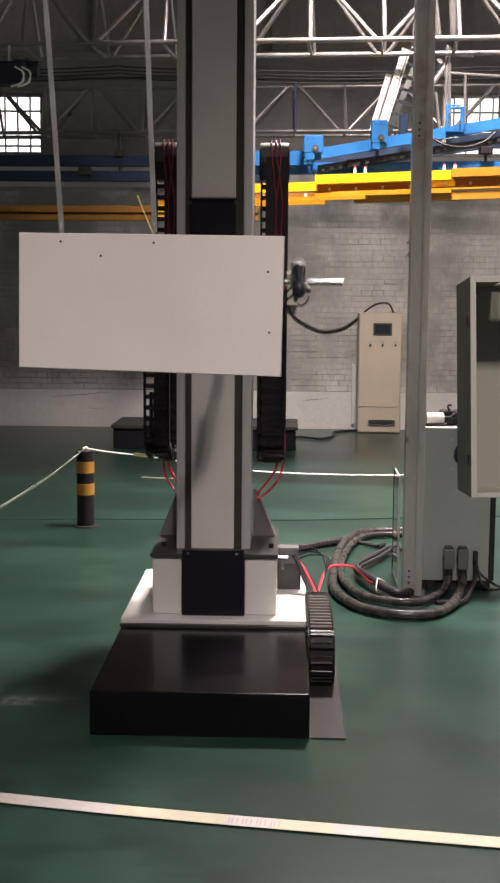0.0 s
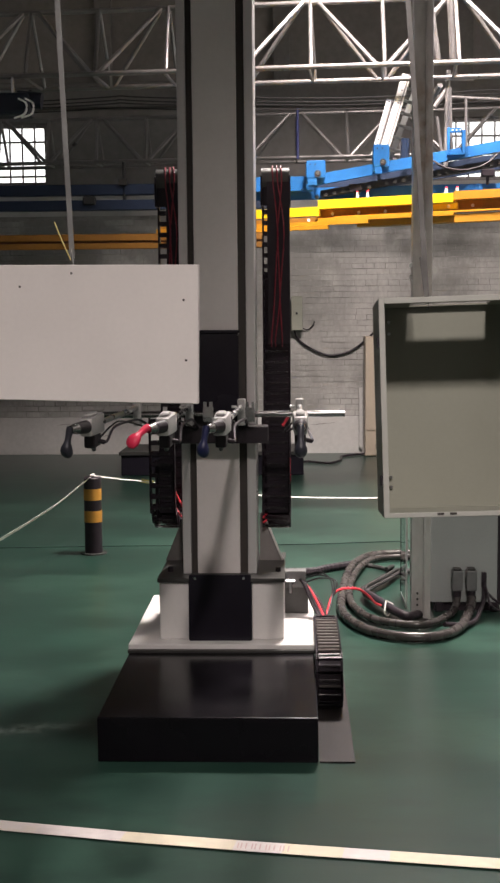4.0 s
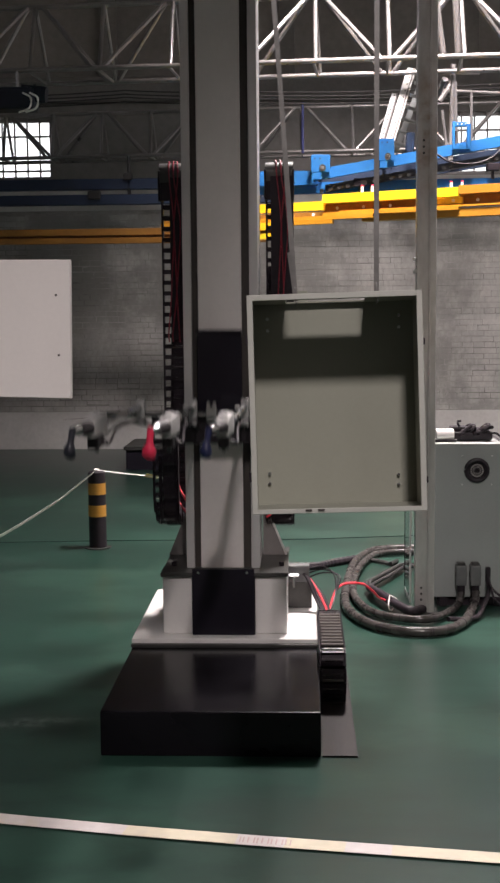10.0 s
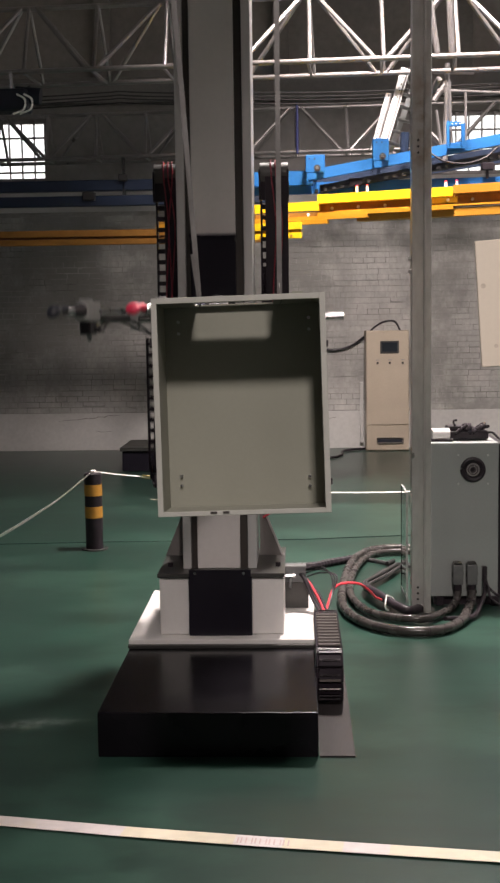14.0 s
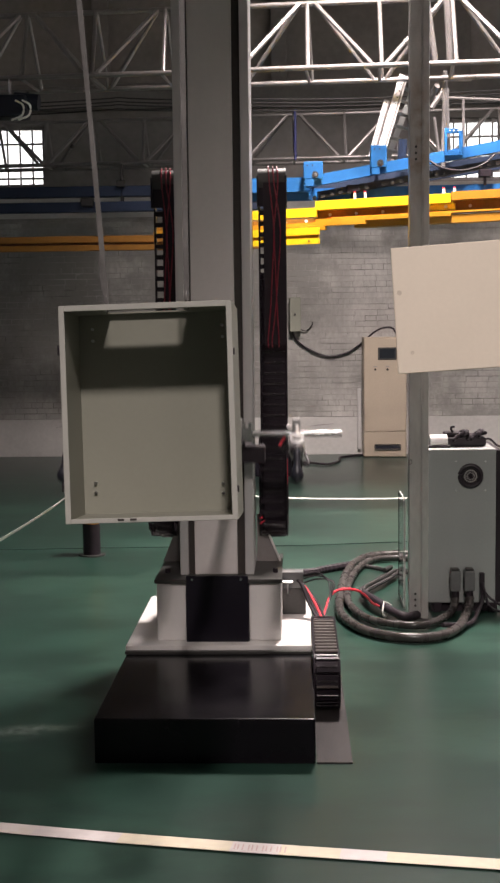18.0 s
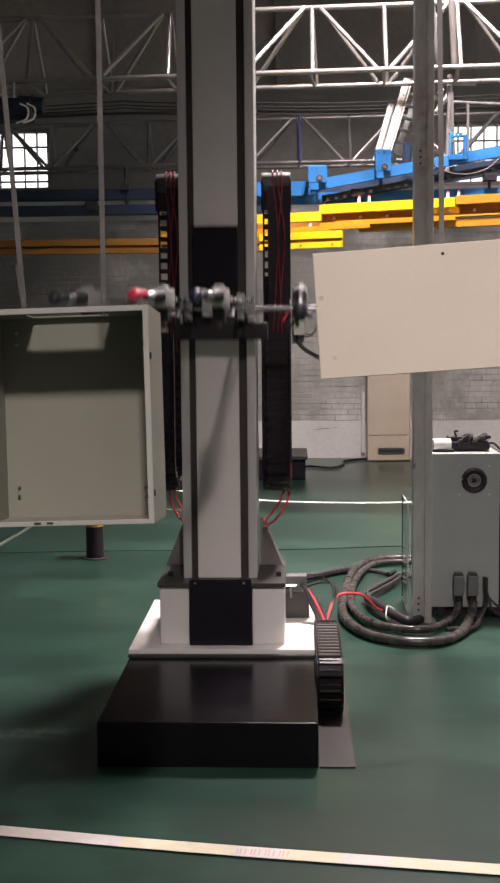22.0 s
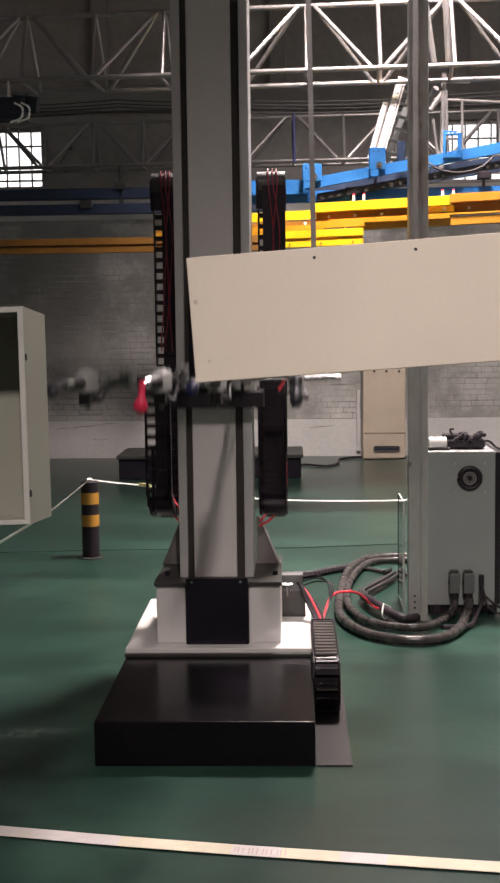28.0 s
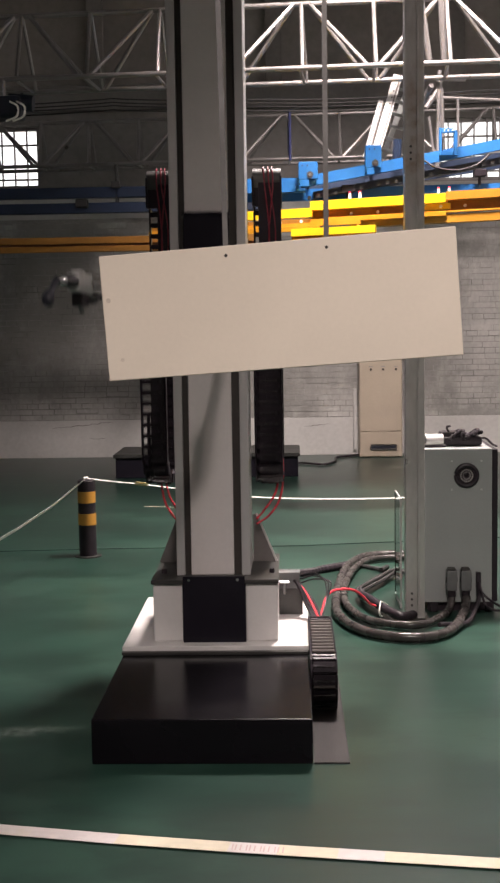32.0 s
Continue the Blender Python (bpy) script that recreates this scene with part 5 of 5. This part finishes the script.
part("side_beam", beam(B(), pa + Vector((0.0, 0.35, -0.04)), pb + Vector((0.05, 0.35, -0.1)), 0.05, 0.12), NAVY, lift)
part("lower_beam", beam(B(), (-0.9, 9.75, 2.575), (0.14, 9.7, 2.575), 0.06, 0.11), BLUE, lift)
part("lower_beam", beam(B(), (-0.9, 9.85, 2.5), (2.6, 9.65, 2.52), 0.05, 0.09), BLUE, lift)
part("chain_guide", beam(B(), pa + Vector((0.1, 0.1, -0.09)), pb + Vector((0.0, 0.1, -0.12)), 0.12, 0.05), DEEP, lift)
rng = random.Random(3)
for i in range(34):
    u = (i + 0.3) / 34
    q = pa.lerp(pb, u) + Vector((0.05, 0.05, -0.115))
    part("chain_roller", rod(B(), q + Vector((0, -0.03, 0)), q + Vector((0, 0.05, 0)), 0.016, 8), OLDCABLE, lift, smooth=True)
for x, z0, z1, w in ((0.085, 2.55, 2.735, 0.15), (0.603, 2.63, 2.85, 0.125), (1.72, 2.86, 3.05, 0.13)):
    bm = box(B(), x, x + w, 9.54, 9.552, z0 + 0.05, z1, 0.005)
    box(bm, x, x + 0.012, 9.552, 9.66, z0 + 0.02, z1 - 0.01, 0.003)
    box(bm, x + 0.012, x + w * 0.55, 9.541, 9.551, z0, z0 + 0.05)
    plate = part("bracket_plate", bm, BLUE, lift)
    for dx in (0.03, 0.07):
        part("hole", rod(B(), (x + dx, 9.535, z1 - 0.03), (x + dx, 9.545, z1 - 0.03), 0.006, 8), SLOT, plate)
    part("hole", rod(B(), (x + w * 0.6, 9.534, z0 + 0.085), (x + w * 0.6, 9.546, z0 + 0.085), 0.026, 12), SLOT, plate)
    part("pin", rod(B(), (x + w * 0.6, 9.53, z0 + 0.085), (x + w * 0.6, 9.95, z0 + 0.085), 0.013, 8), STEEL, plate)
bm = B()
for a, b2, c, d in ((1.17, 1.19, 2.76, 2.97), (1.28, 1.31, 2.76, 2.95), (1.19, 1.28, 2.93, 2.965), (1.19, 1.28, 2.76, 2.8)):
    box(bm, a, b2, 9.53, 9.56, c, d, 0.003)
plate = part("bracket_frame", bm, BLUE, lift, "blue bracket frame with an open window")
for dx in (0.02, 0.05, 0.08):
    part("hole", rod(B(), (1.19 + dx, 9.526, 2.948), (1.19 + dx, 9.535, 2.948), 0.006, 8), TAPE, plate)
for x in (0.42, 0.95, 1.45):
    part("trolley", box(B(), x, x + 0.1, 9.62, 9.7, 2.46 + 0.1 * x, 2.52 + 0.1 * x, 0.008), PLASTIC, lift)
    part("trolley_pin", rod(B(), (x + 0.05, 9.66, 2.4 + 0.1 * x), (x + 0.05, 9.66, 2.5 + 0.1 * x), 0.012, 8), PLASTIC, lift)
part("hanger_rod", rod(B(), (0.86, 9.75, 2.7), (0.87, 9.75, 2.92), 0.035, 8), NAVY, lift)
part("hanger_rod", rod(B(), (1.18, 9.72, 2.7), (1.2, 9.75, 3.44), 0.02, 8), STEEL_DARK, lift)
line = smooth_path([(1.05, 9.5, 2.72), (1.15, 9.48, 2.66), (1.3, 9.48, 2.64), (1.45, 9.5, 2.68), (1.55, 9.52, 2.76)], 8)
part("loose_cable", tube(B(), line, 0.009, 6), PLASTIC, lift, smooth=True)

ladder = thing("inclined_ladder", "pale steel ladder leaning between the trusses", "ladder")
part("stile", beam(B(), (0.78, 10.15, 2.82), (1.02, 10.15, 3.46), 0.05, 0.045), GALV, ladder)
for (xa, za), (xb, zb), wd in (((0.625, 2.80), (0.752, 3.24), 0.046), ((0.705, 2.84), (0.885, 3.43), 0.07)):
    ob = part("stile", beam(B(), (xa, 9.84, za), (xb, 9.84, zb), 0.03, wd), WHITE, ladder, "white perforated channel")
    for i in range(12):
        u = (i + 0.5) / 12
        x, z = xa + (xb - xa) * u, za + (zb - za) * u
        part("hole", rod(B(), (x, 9.822, z), (x, 9.83, z), 0.006, 6), SLOT, ob)
    # a dark bar laid on the channel paints in the shade of its fold
    part("fold_shade", beam(B(), (xa + 0.02, 9.824, za), (xb + 0.02, 9.824, zb), 0.008, 0.012), STEEL_DARK, ob, "dark strip for the shade of a fold along the channel")
for i in range(7):
    x, z = 0.72 + 0.25 * i / 7, 2.87 + 0.64 * i / 7
    part("rung", rod(B(), (x, 9.86, z), (x + 0.18, 10.16, z), 0.014, 8), GALV, ladder)
for a, b2 in (((1.0, 10.1, 4.0), (0.93, 9.7, 3.4)), ((1.12, 9.6, 3.3), (1.0, 9.95, 3.08)), ((0.98, 9.25, 4.0), (1.08, 9.4, 3.45)), ((1.14, 9.25, 4.0), (1.19, 9.4, 3.45))):
    part("brace", rod(B(), a, b2, 0.024, 8), STEEL_DARK, ladder)
for a, b2, r in (((1.21, 10.8, 3.336), (1.337, 10.8, 3.512), 0.024), ((1.235, 10.8, 3.26), (1.275, 10.8, 2.96), 0.014), ((1.344, 10.8, 3.5), (1.356, 10.8, 3.08), 0.017),
                 ((1.485, 10.8, 3.42), (1.49, 10.8, 2.98), 0.013), ((1.2, 10.8, 3.43), (3.38, 10.8, 3.3), 0.014), ((1.2, 10.78, 3.58), (1.55, 10.78, 3.568), 0.02)):
    part("brace", rod(B(), a, b2, r, 8), STEEL_DARK, ladder)

hoist = thing("chain_hoist", "dark blue electric chain hoist with pale bent hoses", "hoist", at=pose(-2.05, 9.0, 3.08))
part("body", box(B(), -0.35, 0.12, -0.1, 0.12, -0.07, 0.09, 0.03, 2), DEEP, hoist)
part("motor", rod(B(), (0.02, 0, 0.06), (0.2, 0, 0.04), 0.06, 16), DEEP, hoist, smooth=True)
part("hook_rod", rod(B(), (-0.1, 0.377, 0.05), (-0.1, 0.377, 0.31), 0.012, 8), STEEL_DARK, hoist)
part("trolley", box(B(), -0.2, 0.0, 0.08, 0.4, 0.02, 0.12, 0.01), PLASTIC, hoist)
for dx in (0.0, 0.05):
    part("pale_hose", tube(B(), smooth_path([(0.05 + dx, -0.11, 0.04), (0.11 + dx, -0.13, 0.0), (0.1 + dx, -0.13, -0.07), (0.02 + dx, -0.12, -0.1)], 6), 0.008, 6), TAPE, hoist, smooth=True)

for z, y in ((0.0, 11.2), (-0.03, 11.22), (-0.055, 11.24), (-0.09, 11.26)):
    cable("overhead_cable", "dusty dark overhead cable sagging between supports", [(-8.0, y, z + 3.47), (-5.0, y, z + 3.46), (-3.2, y, z + 3.5), (-2.3, y, z + 3.515), (-1.7, y, z + 3.54), (-1.585, y, z + 3.548), (-1.45, y, z + 3.538), (-1.07, y, z + 3.522), (-0.38, y, z + 3.513), (0.3, y, z + 3.5), (1.0, y, z + 3.51), (1.83, y, z + 3.55), (3.4, y, z + 3.56)], 0.0065, OLDCABLE, 6, "overhead cables", 6)

# track from which the straps hang
line_track = thing("overhead_track", "steel overhead conveyor track for hanging straps", "conveyor track", at=pose(0, YL, 5.2))
part("rail", box(B(), -8, 3.4, -0.03, 0.03, 0.0, 0.09, 0.004), STEEL_DARK, line_track)
for x in (-4, 0, 3):
    part("drop_rod", rod(B(), (x, 0, 0.09), (x, 0, ZL - 5.2), 0.012, 8), STEEL_DARK, line_track)

# ---- bricks of the back wall ----
BH, PZ, Z0 = 0.0562, 0.0632, 0.43
rng = random.Random(7)


def brick_mesh(length):
    """A whitewashed brick with a slightly worn face."""
    bm = B()
    j = [rng.uniform(-0.002, 0.002) for _ in range(4)]
    box(bm, -length / 2 + j[0], length / 2 + j[1], -0.003, 0.004, -BH / 2 + j[2], BH / 2 + j[3])
    for v in bm.verts:
        if v.co.y < 0:
            v.co.x -= math.copysign(0.0012, v.co.x)
            v.co.z -= math.copysign(0.0012, v.co.z)
            v.co.y += rng.uniform(-0.002, 0.002)
    return mesh_of("brick", bm, BRICK)


stretchers, headers = [brick_mesh(0.2425) for _ in range(6)], [brick_mesh(0.1175) for _ in range(6)]
rest_v, rest_f, count = [], [], 0
row = 0
z = Z0 + PZ / 2
while z < 2.66:
    kinds, pitch = (headers, 0.125) if row % 3 == 2 else (stretchers, 0.25)
    x = -3.7 + (row % 2) * pitch / 2 + rng.uniform(-0.02, 0.02)
    while x < 3.2:
        d = rng.uniform(-0.0025, 0.0025)
        src = kinds[rng.randrange(6)]
        if count < 300 and z < 1.3 and -2.7 < x < 1.9:
            ob = new("brick", src)
            ob.parent = wall_back
            ob.matrix_basis = pose(x, YB + d, z, 0, rng.uniform(-0.6, 0.6), 0)
            count += 1
        else:
            base, lift_z = len(rest_v), rng.uniform(-0.0015, 0.0015)
            # thick whitewash closes most joints of the upper courses
            filled = (x > -0.2 and z > 1.3 or z > 2.1) and rng.random() < 0.75
            sx, sz = (1.022, 1.085) if filled else (1.0, 1.0)
            rest_v += [(v.co.x * sx + x, v.co.y + YB + (d * 0.4 if filled else d), v.co.z * sz + z + lift_z) for v in src.vertices]
            rest_f += [tuple(base + q for q in p.vertices) for p in src.polygons]
        x += pitch
    z += PZ
    row += 1
me = bpy.data.meshes.new("brickwork")
me.from_pydata(rest_v, [], rest_f)
me.materials.append(BRICK)
brickwork = tagged(new("brickwork", me), "whitewashed bricks of the wall's upper courses", kind="stuff")
brickwork.parent = wall_back
solid("wall_band", box(B(), -XW, XW, YB - 0.005, YB + 0.001, 2.69, 3.03, 0.002), PLASTER, "smooth plastered band above the brickwork", "plaster", kind="structure")
foot = solid("wall_foot", box(B(), -XW, XW, YB - 0.006, YB + 0.001, 0, Z0 - 0.004, 0.002), PLASTER, "smooth whitewashed plaster foot of the brick wall", "plaster", kind="structure")

rng = random.Random(11)
for x0, x1, z0, z1 in ((-2.72, -2.02, 0.335, 0.4), (0.16, 0.44, 0.33, 0.345), (-2.3, -2.12, 0.22, 0.21)):
    n = int((x1 - x0) / 0.035)
    pts = [(x0 + (x1 - x0) * i / n, 13.685, z0 + (z1 - z0) * i / n + rng.uniform(-0.007, 0.007)) for i in range(n + 1)]
    bm = B()
    for i in range(n):
        beam(bm, pts[i], pts[i + 1], 0.006, 0.003 + 0.006 * rng.random() * math.sin(math.pi * (i + 0.5) / n))
    part("crack", bm, MORTAR_DARK, foot, "fine ragged crack in the plaster")


# ---- movement ----
# spells in which the pink cover hangs limp; otherwise the air blows it forward
LIMP = [(8.9, 13.5), (15.0, 15.6), (17.0, 18.0), (20.0, 20.7), (27.6, 28.4)]


def cover_pose(t, z, v, e, pink):
    """The droop of a nozzle cover: it hangs low down and on the way up, and lifts above and on the way down."""
    hang = min(max((1.6 - z) / 0.35 + 0.8 * v, 0), 1)
    droop, side, tilt = -4 + 78 * hang, -16 - 6 * hang, 8
    if e > -0.1:
        droop, side, tilt = 34 + 34 * hang, 0, 0
    if pink:
        limp = max(0, max(min((t - a) / 0.15, (b - t) / 0.15, 1) for a, b in LIMP))
        droop, side, tilt = -8 + 30 * hang + (84 - 26 * hang) * limp, -18 - 18 * hang + 20 * limp, 6
    return pose(e, -0.98, 0.036, droop, tilt, side)


def motions():
    walk(carriage, [(t, pose(0, BARY, z)) for t, z in BAR])
    last = len(BAR) - 1
    speeds = [(BAR[min(i + 1, last)][1] - BAR[max(i - 1, 0)][1]) / (BAR[min(i + 1, last)][0] - BAR[max(i - 1, 0)][0]) for i in range(last + 1)]
    for ob, e, pink in COVERS:
        walk(ob, [(t, cover_pose(t, z, v, e, pink)) for (t, z), v in zip(BAR, speeds)])
    for ob, skew in LOOPS:
        walk(ob, [(t, pose(skew * 0.5, 0, 0.43 * z + 0.128 + RLOOP)) for t, z in BAR])
    for ob, s, skew in LINKS:
        walk(ob, [(t, chain_pose(s, z, skew)) for t, z in BAR])
    p1 = [(0.0, -0.038), (3.0, -0.183), (6.0, -0.331), (9.0, -0.484), (13.0, -0.688), (32.0, -1.65)]
    en = [(0.0, 0.416), (3.0, 0.256), (7.0, 0.041), (10.0, -0.117), (13.0, -0.28), (17.0, -0.5), (20.0, -0.658), (25.0, -0.914), (28.0, -1.056), (30.0, -1.166), (32.0, -1.275)]
    p2 = [(0.0, 1.075), (21.0, 0.085), (23.0, -0.01), (25.0, -0.1), (28.0, -0.25), (30.0, -0.353), (32.0, -0.446)]
    walk(panel_1, [(t, pose(x, YL - 0.05, 1.645 if t == 0 else 1.634, 0, 0.9, -9.6)) for t, x in p1])
    walk(enclosure, [(t, pose(x, YL, 1.033 - 0.014 * min(t / 17, 1), -4.35, -1.37, -0.4)) for t, x in en])
    walk(panel_2, [(t, pose(x + 0.018, YL, 1.364 + 0.009 * min(max((30 - t) / 9, 0), 1), 0, -3.6, -3.2)) for t, x in p2])
    ends = [(0.0, -0.455), (7.0, -0.207), (14.0, 0.045), (21.0, 0.298), (24.0, 0.396), (30.0, 0.578), (32.0, 0.638)]
    walk(carrier, [(t, pose(x, rail_y(x) - 0.14, 0)) for t, x in ends])
    for owner, y, ob in STRAPS:
        rows = {panel_1: p1, enclosure: en, panel_2: p2}[owner]
        walk(ob, [(t, pose(x, YL + y, 0)) for t, x in rows])


motions()
